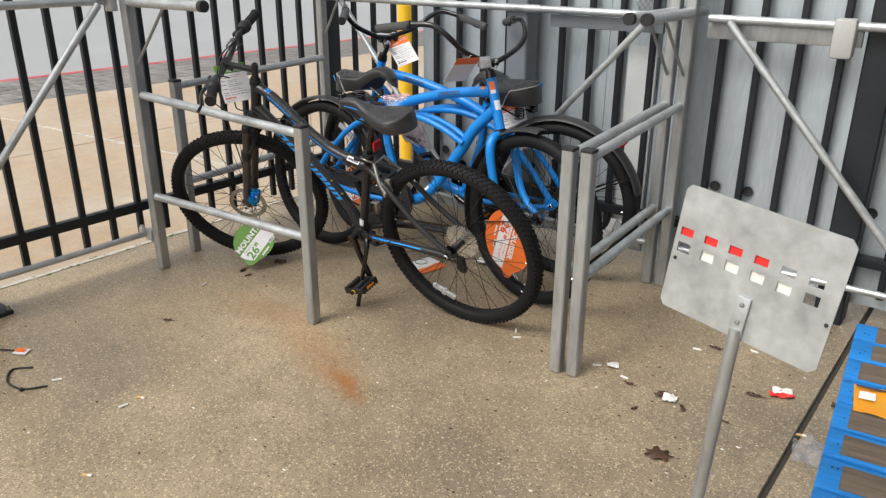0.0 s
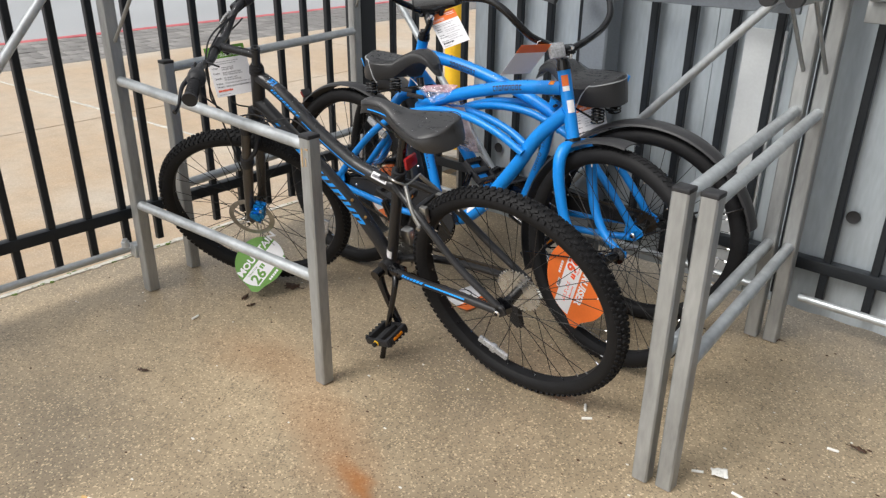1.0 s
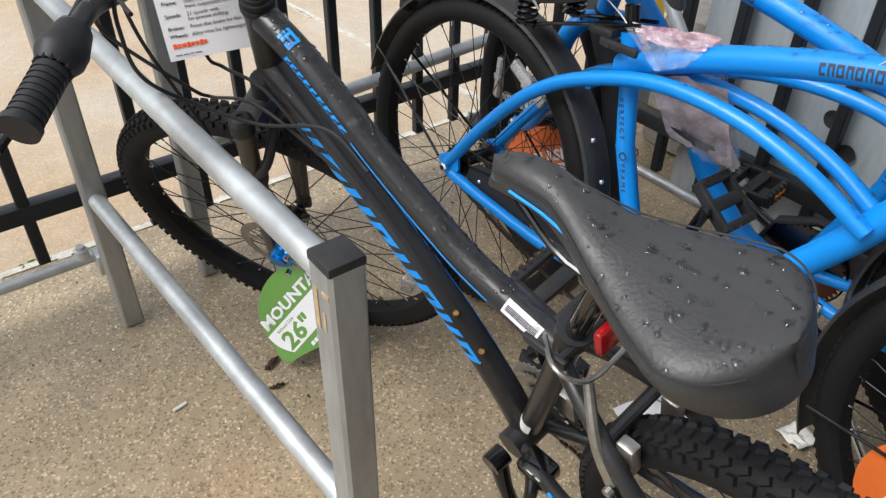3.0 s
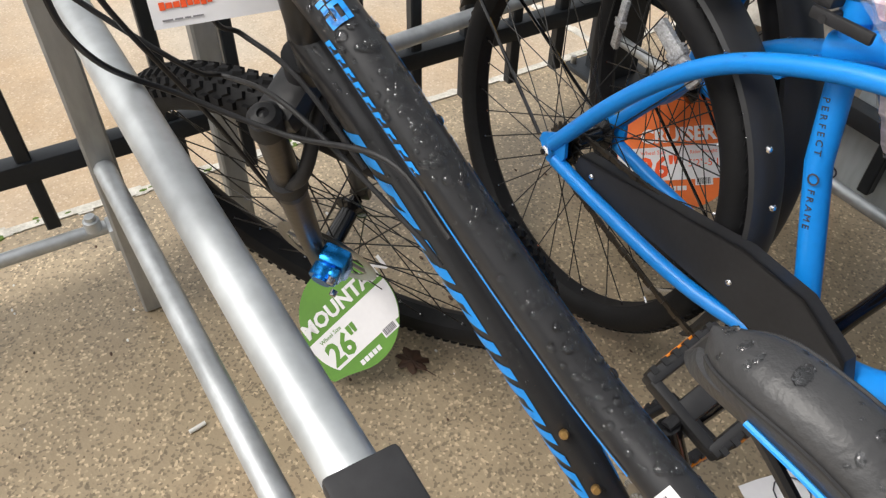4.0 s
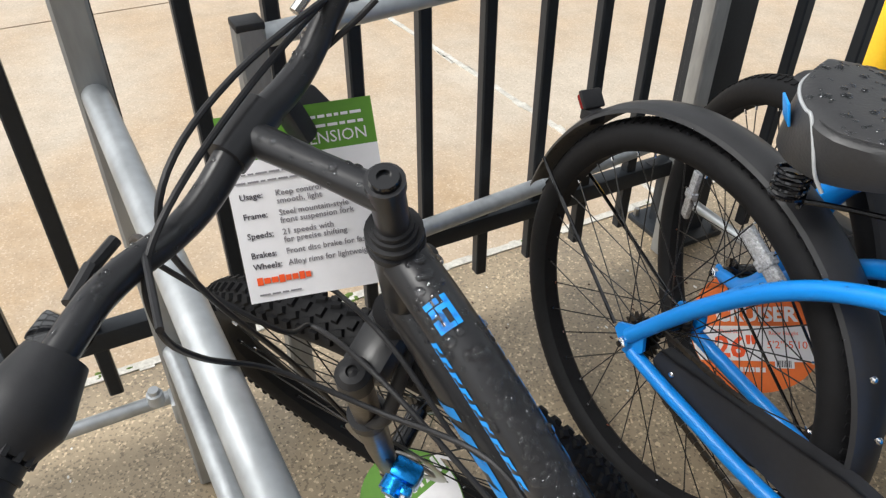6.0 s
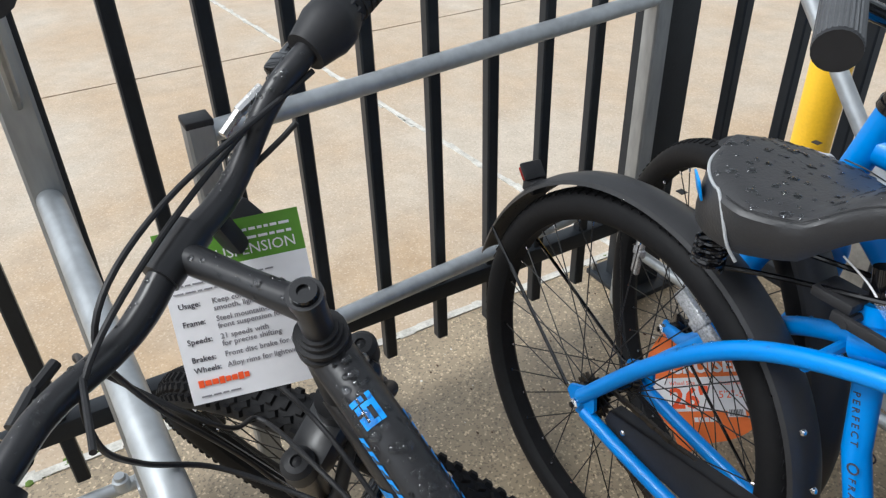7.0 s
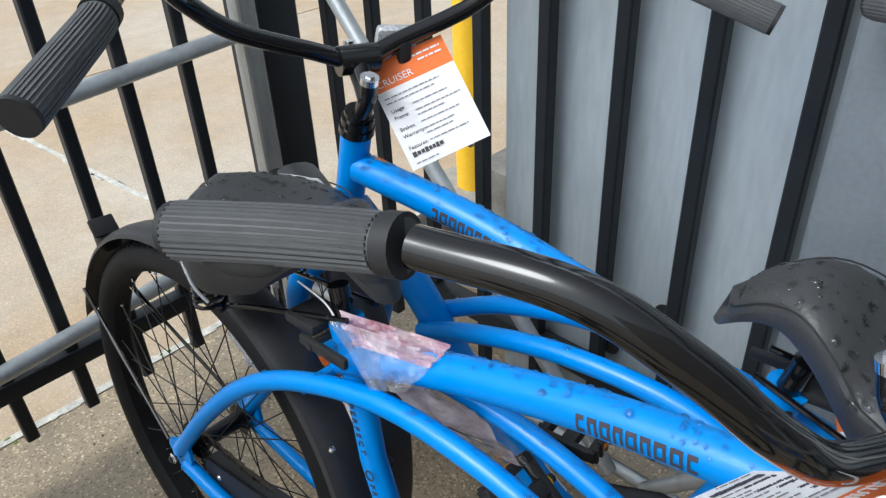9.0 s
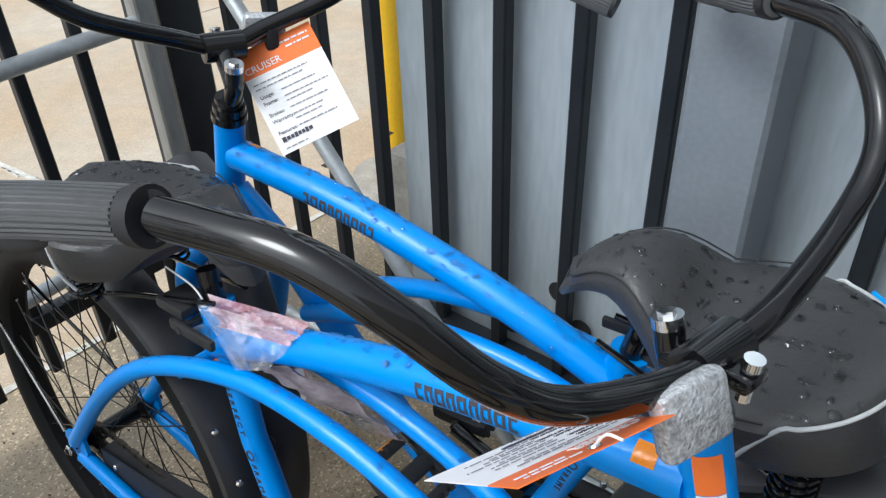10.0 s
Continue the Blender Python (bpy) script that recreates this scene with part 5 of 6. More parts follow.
# suspension fork
g = Geo()
box(g, (0.962, 0, 0.702), (0.050, 0.122, 0.030), SF, b=0.012)
tube(g, [(0.956, 0, 0.705), (0.946, 0, 0.740)], 0.021, 16, m=SF)
fork = part("fork", g, BLACK_FRAME, bike, "black suspension fork with dark bronze legs")
BRONZE = material("dark_bronze_fork_leg", (0.085, 0.075, 0.065), 0.32, 0.5, vary=0.15, scale=20)
for s in (-1, 1):
    g = Geo()
    tube(g, [(0.960, s * 0.064, 0.722), (0.968, s * 0.064, 0.690), (0.993, s * 0.064, 0.595)], 0.0150, 16, m=SF)
    part("stanchion", g, BRONZE, fork)
    part("fork_cap", lathe(Geo(), [(0.0001, 0.008), (0.005, 0.006), (0.006, 0.009), (0.012, 0.008), (0.017, 0.003), (0.018, -0.02)], 18, SF @ between((0.960, s * 0.064, 0.721), (0.950, s * 0.064, 0.76)) @ pose(0, 0, 0, 90)), PLASTIC_BLACK, fork)
    part("dust_boot", tube(tube(Geo(), [(0.990, s * 0.064, 0.607), (0.995, s * 0.064, 0.587)], 0.0215, 18, m=SF), [(0.995, s * 0.064, 0.587), (0.999, s * 0.064, 0.572)], [0.0215, 0.0185], 18, m=SF), PLASTIC_BLACK, fork)
    g = Geo()
    tube(g, [(0.997, s * 0.064, 0.58), (1.023, s * 0.064, 0.48), (1.056, s * 0.062, 0.350)], [0.0175, 0.0165, 0.0135], 16, m=SF)
    prism(g, [(1.038, 0.355), (1.064, 0.360), (1.078, 0.335), (1.062, 0.322), (1.044, 0.328)], s * 0.060 - 0.004, s * 0.060 + 0.004, m=SF)
    part("fork_leg", g, BRONZE, fork)
g = Geo()
tube(g, [(0.985, 0.072, 0.600), (0.955, 0.062, 0.63), (0.945, 0.0, 0.680), (0.955, -0.062, 0.63), (0.985, -0.072, 0.600)], 0.008, 12, 6, m=SF)
part("fork_brace", g, PLASTIC_BLACK, fork)
wheel(bike, "front_wheel", SW @ Matrix.Translation((1.110, 0, R_WHEEL - 0.006)), 0.0265, True, 0.042, rotor=True, reflector_at=205)
wheel(bike, "rear_wheel", Matrix.Translation((0, 0, R_WHEEL)), 0.0265, True, 0.052, reflector_at=-68)
g = Geo()
mc = SF @ Matrix.Translation((1.010, 0.068, 0.385)) @ Matrix.Rotation(radians(-18), 4, 'Y')
box(g, (0, 0, 0), (0.040, 0.028, 0.062), mc, b=0.006)
tube(g, [(0.006, 0.012, 0.0), (0.006, 0.030, 0.0)], 0.020, 18, m=mc)
tube(g, [(0.006, 0.030, 0.0), (0.006, 0.034, 0.0)], 0.014, 18, m=mc)
box(g, (-0.012, 0.024, 0.022), (0.014, 0.012, 0.036), mc, b=0.003)
box(g, (0.0, 0.006, -0.034), (0.022, 0.02, 0.018), mc, b=0.004)
caliper = part("brake_caliper", g, BLUE_ANO, bike, "blue anodised disc brake caliper")
for dz in (-0.026, 0.03):
    part("caliper_bolt", lathe(Geo(), [(0.0001, 0.008), (0.005, 0.008), (0.0055, 0.0)], 10, mc @ Matrix.Translation((-0.012, 0.030, dz))), CHROME, caliper)

# saddle, post
g, rims = saddle_geo(0.118, 0.420, 0.845, 0.078, 0.019, 0.043, 0.012, wide=0.52, nose_up=0.010, tail_drop=0.022)
sad = part("saddle", g, VINYL, bike, "narrow black saddle beaded with rain")
for rp in rims:
    part("saddle_stitching", tube(Geo(), [q + Vector((0, 0, 0.003)) for q in rp[4:-3]], 0.0010, 5), CAP, sad)
part("saddle_mark", tube(Geo(), [(0.382, 0.0200, 0.835), (0.342, 0.0205, 0.832), (0.312, 0.0235, 0.828)], 0.0016, 6, 3), BLUE_PRINT, sad)
g = Geo()
for s in (-1, 1):
    g = Geo()
    tube(g, [(0.145, s * 0.035, 0.798), (0.195, s * 0.022, 0.788), (0.315, s * 0.022, 0.788), (0.385, s * 0.012, 0.822)], 0.0035, 8, 4)
    part("saddle_rail", g, GLOSS_BLACK, sad)
g = Geo()
tube(g, [(0.338, 0, 0.635), (0.285, 0, 0.778)], 0.0128, 16)
box(g, (0.280, 0, 0.781), (0.045, 0.052, 0.022), b=0.006)
part("seat_post", g, GLOSS_BLACK, bike)
g = Geo()
tube(g, [(0.341, 0, 0.630), (0.334, 0, 0.652)], 0.0205, 16)
tube(g, [(0.325, -0.03, 0.642), (0.325, 0.035, 0.642)], 0.005, 8)
box(g, (0.345, 0.036, 0.640), (0.06, 0.007, 0.013), b=0.002)
part("seat_clamp", g, PLASTIC_BLACK, bike)
part("seat_reflector", box(Geo(), (0.285, 0, 0.690), (0.012, 0.045, 0.035), b=0.005), RED_PLASTIC, bike, "red rear reflector")

# drive train and brakes
g = Geo()
for r, t, y in ((0.083, 42, -0.050), (0.068, 34, -0.044), (0.048, 24, -0.038)):
    sprocket(g, (0.450, y, 0.298), r, t, 0.0014)
ck = part("crankset", g, STEEL, bike, "three dark steel chainrings")
for s in (-1, 1):
    d = Vector((-0.36, 0, -0.93)).normalized() * (1 if s > 0 else -1)
    o = Vector((0.450, s * 0.062, 0.298))
    part("crank_arm", tube(tube(Geo(), [o, o + d * 0.06 + Vector((0, s * 0.012, 0)), o + d * 0.168 + Vector((0, s * 0.020, 0))], [0.015, 0.011, 0.012], 14, 4), [o - Vector((0, s * 0.012, 0)), o + Vector((0, s * 0.016, 0))], 0.017, 14), GLOSS_BLACK, ck)
    pedal(ck, o + d * 0.168 + Vector((0, s * 0.078, 0)), s, 0.25 if s > 0 else -0.3)
g = Geo()
for k, r in enumerate((0.066, 0.059, 0.052, 0.045, 0.038, 0.032, 0.026)):
    sprocket(g, (0, -0.026 - 0.0042 * k, R_WHEEL), r, 12 + int(r * 400), 0.0009)
part("cassette", g, BRIGHT_STEEL, bike, "stacked steel cassette")
g = Geo()
chain_run(g, [(0.02, -0.044, 0.378), (0.22, -0.044, 0.365), (0.45, -0.044, 0.366)])
chain_run(g, [(0.03, -0.044, 0.215), (0.20, -0.044, 0.225), (0.45, -0.044, 0.230)])
part("chain", g, CHAIN, bike, "oily steel chain")
g = Geo()
tube(g, [(0.0, -0.072, 0.325), (-0.005, -0.066, 0.285), (0.025, -0.052, 0.250)], 0.010, 10, 4)
prism(g, [(0.020, 0.262), (0.042, 0.256), (0.050, 0.195), (0.030, 0.178), (0.014, 0.195)], -0.052, -0.036)
sprocket(g, (0.028, -0.044, 0.254), 0.019, 11, 0.002)
sprocket(g, (0.030, -0.044, 0.194), 0.019, 11, 0.002)
part("rear_derailleur", g, PLASTIC_BLACK, bike)
g = Geo()
box(g, (0.395, -0.040, 0.390), (0.035, 0.03, 0.05), b=0.006)
part("front_derailleur", g, STEEL, bike)
for s in (-1, 1):
    g = Geo()
    tube(g, [(0.235, s * 0.062, 0.535), (0.262, s * 0.055, 0.575), (0.292, s * 0.030, 0.630)], [0.009, 0.007, 0.006], 10, 4)
    box(g, (0.236, s * 0.036, 0.556), (0.022, 0.016, 0.050), b=0.003)
    lathe(g, [(0.0001, 0.008), (0.006, 0.007), (0.0065, 0)], 10, Matrix.Translation((0.232, s * 0.070, 0.535)))
    part("rim_brake_arm", g, STEEL, bike)
part("brake_noodle", tube(Geo(), [(0.36, 0.02, 0.635), (0.32, 0.05, 0.655), (0.296, 0.045, 0.645), (0.29, 0.02, 0.630), (0.29, -0.03, 0.632)], 0.003, 8, 5), STEEL, bike)
g = Geo()
tube(g, [(0.395, 0.045, 0.300), (0.385, 0.075, 0.26), (0.415, 0.145, 0.07), (0.420, 0.158, 0.030)], [0.011, 0.009, 0.0085, 0.010], 12, 5)
box(g, (0.395, 0.035, 0.305), (0.05, 0.04, 0.03), b=0.005)
part("kickstand", g, GLOSS_BLACK, bike, "black kickstand")

g = Geo()
drops_on_path(g, M_TOP, 0.0196, 300, 5, -140, -40, 0.0029, s0=0.03, s1=0.97)
drops_on_path(g, M_DOWN, 0.0215, 120, 6, -100, -25, 0.0018)
drops_on_path(g, barm, 0.0103, 130, 7, 200, 340, 0.0020, side=(1, 0, 0), m=SM, s0=0.1, s1=0.9)
drops_on_path(g, [q, q.lerp(clampc, 0.5), clampc], 0.0112, 30, 8, 50, 130, 0.0020, m=SM)
drops_on_mesh(g, sad.data, 150, 9, 0.0026, 0.45)
tagged(part("rainwater", g, WATER, bike, "beads of rainwater"), kind="stuff")


# ---------- cards and labels on the bicycles ----------
def basis(o, xd, yd):
    """A pose at o with its x along xd and its y near yd."""
    x = Vector(xd).normalized()
    y = Vector(yd)
    y = (y - x * y.dot(x)).normalized()
    z = x.cross(y)
    m = Matrix((x, y, z)).transposed().to_4x4()
    return Matrix.Translation(o) @ m


def print_lines(geo, rows, h, rg, z=0.0009):
    """Small bars standing for print too fine to read: rows of (x, y, length)."""
    for x, y, ln in rows:
        k = x
        while k < x + ln:
            w = min(rg.uniform(0.003, 0.009), x + ln - k)
            if w > 0.001:
                box(geo, (k + w / 2, y, z), (w, h, 0.0004))
            k += w + 0.0016


def bent_card(geo, x0, x1, y0, y1, bend, mi=0, t=0.0007, z=0.0, nx=8):
    vs, fs = [], []
    for side in (0, 1):
        for i in range(nx + 1):
            x = x0 + (x1 - x0) * i / nx
            for y in (y0, y1):
                vs.append((x, y, z + bend * ((x - (x0 + x1) / 2) / (x1 - x0)) ** 2 * 4 - side * t))
    n = (nx + 1) * 2
    for i in range(nx):
        a = i * 2
        fs += [(a, a + 2, a + 3, a + 1), (n + a, n + a + 1, n + a + 3, n + a + 2), (a, n + a, n + a + 2, a + 2), (a + 1, a + 3, n + a + 3, n + a + 1)]
    fs += [(0, 1, n + 1, n), (nx * 2, n + nx * 2, n + nx * 2 + 1, nx * 2 + 1)]
    return geo.add(vs, fs, None, mi)


def info_card(m, w, h, strip_mat, title, heads, brand_mat, label, seed, strip=0.26, words=None):
    rg = random.Random(seed)
    tag = thing("information_card", m, label, "card")
    part("card", bent_card(Geo(), 0, w, -h, -h * strip, 0.0), PAPER, tag)
    part("header_strip", bent_card(Geo(), 0, w, -h * strip, 0, 0.0), strip_mat, tag)
    up = lambda x, y: Matrix.Translation((x, y, 0.0002))
    g = text_geo(title, 0.0125, up(0.004 if not words else w - 0.078, -h * strip + 0.005))
    print_lines(g, [(w * 0.55, -0.010, w * 0.38), (w * 0.62, -0.017, w * 0.31)], 0.0022, rg, 0.0007)
    part("title", g, PAPER, tag, "white title lettering")
    g, gb = Geo(), Geo()
    y = -h * strip - 0.010
    print_lines(g, [(0.006, y, w * 0.70), (0.006, y - 0.0062, w * 0.62)], 0.0013, rg, 0.0007)
    y -= 0.017
    for i, hd in enumerate(heads):
        text_geo(hd, 0.0068, up(0.007, y - 0.002), geo=gb)
        for k, ln in enumerate(words[i] if words else (rg.uniform(0.40, 0.58), rg.uniform(0.2, 0.4))[:1 + i % 2]):
            if k:
                y -= 0.0062
            if words:
                text_geo(ln, 0.0066, up(w * 0.29, y - 0.002), geo=g)
            else:
                print_lines(g, [(w * 0.34, y, w * ln)], 0.0013, rg, 0.0007)
        y -= 0.0092
    print_lines(g, [(0.008, -h + 0.006, w * 0.28)], 0.0013, rg, 0.0007)
    part("print", g, SOFT_INK, tag, "fine dark print")
    part("print", gb, INK, tag, "bold dark headings")
    g = Geo()
    x = 0.008
    for k in range(8):
        bw = rg.uniform(0.0035, 0.0052)
        box(g, (x + bw / 2, -h + 0.017, 0.0007), (bw, 0.0045 if k % 3 else 0.0062, 0.0004), b=0.0)
        x += bw + 0.0009
    part("brand_mark", g, brand_mat, tag, "plain coloured brand mark")
    part("eyelet", lathe(Geo(), [(0.0018, 0.0006), (0.0038, 0.0012), (0.0042, 0.0)], 14, Matrix.Translation((w * 0.48, -0.008, 0.0008)) @ pose(0, 0, 0, 90)), CHROME, tag)
    part("tie", tube(Geo(), [(w * 0.48, -0.008, 0.001), (w * 0.46, 0.004, 0.006), (w * 0.44, 0.014, 0.002)], 0.0009, 6, 4), PAPER, tag)
    return tag


info_card(basis((-2.443, 1.687, 0.901), (0.032, 0.108, 0.008), (-0.062, 0.006, 0.13)), 0.118, 0.146, GREEN, "SUSPENSION", ("Usage:", "Frame:", "Speeds:", "Brakes:", "Wheels:"), ORANGE_INK,
          "white information card with green header tied to the stem", 4, strip=0.24,
          words=(("Keep control", "smooth, light"), ("Steel mountain-style", "front suspension fork"), ("21 speeds with", "for precise shifting"), ("Front disc brake for fast control",), ("Alloy rims for lightweight durability",)))
info_card(basis((-2.332, 2.525, 0.925), (0.047, 0.084, 0.029), (-0.087, 0.032, 0.101)), 0.102, 0.138, ORANGE, "CRUISER", ("Usage:", "Frame:", "Brakes:", "Warranty:", "Features:"), INK,
          "white information card with orange header under the handlebar", 5)
info_card(pose(-0.028, -0.025, 0.040) @ CARRIED @ basis((-1.676, 2.431, 0.893), (-0.027, -0.092, 0.008), (0.103, -0.016, 0.106)), 0.100, 0.140, ORANGE, "CRUISER", ("Usage:", "Frame:", "Brakes:", "Warranty:", "Features:"), INK,
          "rain-spotted white card with orange header hanging from the handlebar", 6)

info_card(basis((-1.760, 2.602, 0.690), (0.100, 0.021, 0.047), (-0.040, 0.025, 0.072)), 0.112, 0.118, ORANGE, "CRUISER", ("Usage:", "Frame:", "Brakes:"), INK,
          "white card with orange header hanging below a cruiser saddle", 7)


def wheel_tag(m, body, ink, words, label, roll, r=0.099, extra=True):
    """Round card on a wheel, seen along its local z; a white band crosses it."""
    tag = thing("wheel_size_tag", m, label, "tag")
    g = Geo()
    pts = [(r * math.cos(radians(a)), r * math.sin(radians(a))) for a in range(-235, 56, 10)] + [(0.030, r * 1.02), (0.012, r * 1.22), (-0.012, r * 1.22), (-0.030, r * 1.02)]
    prism(g, pts, -0.0004, 0.0004, pose(0, 0, 0, 90))
    part("card", g, body, tag)
    q = Matrix.Rotation(radians(roll), 4, 'Z')
    g = Geo()
    hi, lo = 0.006, -0.058
    band = [(math.sqrt(r * r - v * v) * 0.985 * s, v) for s, seq in ((1, [hi - (hi - lo) * k / 8 for k in range(9)]), (-1, [lo + (hi - lo) * k / 8 for k in range(9)])) for v in seq]
    g.add([(x, y, 0.0012) for x, y in band], [tuple(reversed(range(len(band))))], q)
    part("band", g, PAPER, tag, "white band")
    part("title", text_geo(words, 0.036, q @ Matrix.Translation((-0.068 if len(words) < 8 else -0.084, 0.015, 0.0012)), bold=0.035), PAPER, tag, "white lettering")
    part("size_mark", text_geo('26"', 0.054, q @ Matrix.Translation((-0.072, -0.051, 0.0014)), bold=0.03), ink, tag, "printed wheel size")
    g = text_geo("Wheel Size", 0.0105, q @ Matrix.Translation((-0.070, -0.0075, 0.0014)))
    if extra:
        text_geo("Rider Height", 0.0095, q @ Matrix.Translation((0.022, -0.010, 0.0014)), geo=g)
        text_geo("5'2\"-5'10\"", 0.019, q @ Matrix.Translation((0.018, -0.034, 0.0014)), geo=g)
    part("small_print", g, ink, tag)
    g = Geo()
    for k in range(9):
        box(g, (0.034 + 0.0028 * k, -0.062, 0.0014), (0.0013 + 0.0006 * (k % 2), 0.012, 0.0003), q)
    part("bar_code", g, INK, tag)
    part("bar_code_field", Geo().add([(0.030, -0.070, 0.0011), (0.062, -0.070, 0.0011), (0.062, -0.054, 0.0011), (0.030, -0.054, 0.0011)], [(0, 1, 2, 3)], q), PAPER, tag)
    g = Geo()
    for k in range(5):
        box(g, (-0.028 + 0.0095 * k, -0.074, 0.0012), (0.0075, 0.0085, 0.0004), q)
    part("brand_mark", g, PAPER, tag, "plain white brand mark")
    return tag


RIGHT_SIDE = basis((0, 0, 0), (1, 0, 0), (0, 0, 1))
wheel_tag(basis((-2.556, 1.882, 0.118), (0.839, 0.545, 0.0), (-0.35, 0.54, 0.77)), GREEN, GREEN, "MOUNTAIN", "round green and white wheel size tag on the front wheel", 60, r=0.092, extra=False)
wheel_tag(basis((-2.548, 2.572, 0.212), (0.80, 0.40, 0.0), (-0.22, 0.44, 0.87)), ORANGE, ORANGE_INK, "CRUISER", "round orange and white wheel size tag on a cruiser wheel", 24, r=0.116)
wheel_tag(POSE_A @ steering(0.906, 0.76, 72.5, -13.5) @ Matrix.Translation((1.035, -0.036, 0.235)) @ RIGHT_SIDE, ORANGE, ORANGE_INK, "CRUISER", "round orange and white wheel size tag behind the black wheel", -105, r=0.128)

# leaflet in a plastic sleeve under the top tube
leaf = thing("instruction_leaflet", pose(0, 0, 0.012) @ CARRIED, "printed leaflet in a torn clear plastic sleeve hung on the frame", "leaflet")
rg = random.Random(8)


def cloth(corners, nx, ny, amp, seed, t=0.0):
    a, b, c, d = (Vector(p) for p in corners)
    vs, fs = [], []
    nrm = (b - a).cross(d - a).normalized()
    for j in range(ny + 1):
        for i in range(nx + 1):
            u, v = i / nx, j / ny
            p = a.lerp(b, u).lerp(d.lerp(c, u), v)
            vs.append(p + nrm * (amp * noise.noise(Vector((u * 3 + seed, v * 3, seed))) + amp * 0.5 * noise.noise(Vector((u * 9, v * 9 + seed, 0)))))
    for j in range(ny):
        for i in range(nx):
            k = j * (nx + 1) + i
            fs.append((k, k + 1, k + nx + 2, k + nx + 1))
    return Geo().add(vs, fs)


part("leaflet", cloth([(-2.205, 2.385, 0.655), (-2.075, 2.425, 0.665), (-2.095, 2.515, 0.480), (-2.205, 2.475, 0.500)], 14, 14, 0.010, 2), MANUAL, leaf, "violet-grey printed sheet")
part("print_block", cloth([(-2.197, 2.455, 0.535), (-2.095, 2.497, 0.515), (-2.097, 2.513, 0.487), (-2.200, 2.472, 0.508)], 8, 4, 0.002, 3), INK, leaf, "dark print block")
part("sleeve", cloth([(-2.250, 2.385, 0.706), (-2.100, 2.425, 0.724), (-2.075, 2.520, 0.470), (-2.205, 2.480, 0.490)], 16, 16, 0.016, 5), BAG, leaf, "clear plastic sleeve")
part("sleeve_flap", cloth([(-2.255, 2.378, 0.712), (-2.105, 2.412, 0.728), (-2.125, 2.380, 0.690), (-2.165, 2.362, 0.676)], 16, 8, 0.010, 7), BAG, leaf)
part("sleeve_print", cloth([(-2.252, 2.392, 0.716), (-2.107, 2.428, 0.733), (-2.112, 2.402, 0.716), (-2.215, 2.376, 0.700)], 24, 10, 0.016, 9), PINK_PRINT, leaf, "pink and red print on the sleeve")
part("tie", tube(Geo(), [(-2.250, 2.385, 0.708), (-2.270, 2.385, 0.722), (-2.295, 2.372, 0.745)], 0.0012, 6, 4), PAPER, leaf)

# ---------- galvanised sign plate on its pole ----------
sign = thing("sign_plate", pose(0, 0, 0), "blank galvanised sign plate with red and white tabs on a pole", "sign")
ms = pose(-0.318, 1.250, 0.762, 0, 0, -10) @ pose(0, 0, 0, -3, 5.5, 0)
W, H = 0.312, 0.250


def slotted_plate(geo, holes, w, h, t, m):
    """A plate with clipped corners, cut by a grid of rectangular slots."""
    xs = sorted({-w / 2, w / 2, -w / 2 + 0.012, w / 2 - 0.012, *[v for a in holes for v in a[:2]]})
    zs = sorted({-h / 2, h / 2, -h / 2 + 0.012, h / 2 - 0.012, *[v for a in holes for v in a[2:]]})

    def solid(i, j):
        x, z = (xs[i] + xs[i + 1]) / 2, (zs[j] + zs[j + 1]) / 2
        return not any(a[0] < x < a[1] and a[2] < z < a[3] for a in holes)
    for i in range(len(xs) - 1):
        for j in range(len(zs) - 1):
            if not solid(i, j):
                continue
            p = [(xs[i], zs[j]), (xs[i + 1], zs[j]), (xs[i + 1], zs[j + 1]), (xs[i], zs[j + 1])]
            for ci, cj, k in ((0, 0, 0), (len(xs) - 2, 0, 1), (len(xs) - 2, len(zs) - 2, 2), (0, len(zs) - 2, 3)):
                if (i, j) == (ci, cj):
                    p.pop(k)
            n = len(p)
            geo.add([(x, -t, z) for x, z in p] + [(x, t, z) for x, z in p], [tuple(range(n)), tuple(reversed(range(n, 2 * n)))] + [(k, k + n, (k + 1) % n + n, (k + 1) % n) for k in range(n)], m)


holes = []
for k in range(6):
    x = -0.134 + 0.0495 * k
    holes += [(x - 0.013, x + 0.013, 0.026, 0.042), (x - 0.013, x + 0.013, -0.008, 0.012)]
g = Geo()
slotted_plate(g, holes, W, H, 0.0015, ms)
part("plate", g, GALV_PLATE, sign, "blotchy galvanised plate with two rows of slots")
for k in range(6):
    x = -0.134 + 0.0495 * k
    if k < 4:
        part("tab", box(Geo(), (x, 0.004, 0.034), (0.030, 0.002, 0.018), ms, b=0.0), RED_CARD, sign, "red tab")
    if 0 < k < 5:
        part("tab", box(Geo(), (x, 0.004, 0.002), (0.030, 0.002, 0.023), ms, b=0.0), WHITE_BIT, sign, "white tab")
part("bracket", box(Geo(), (0.006, -0.005, -0.085), (0.026, 0.006, 0.090), ms, b=0.002), GALV, sign)
for z in (-0.055, -0.090):
    part("bolt", lathe(Geo(), [(0.0001, 0.004), (0.004, 0.003), (0.005, 0)], 10, ms @ Matrix.Translation((0.006, -0.008, z)) @ Matrix.Rotation(math.pi, 4, 'X')), STEEL, sign)
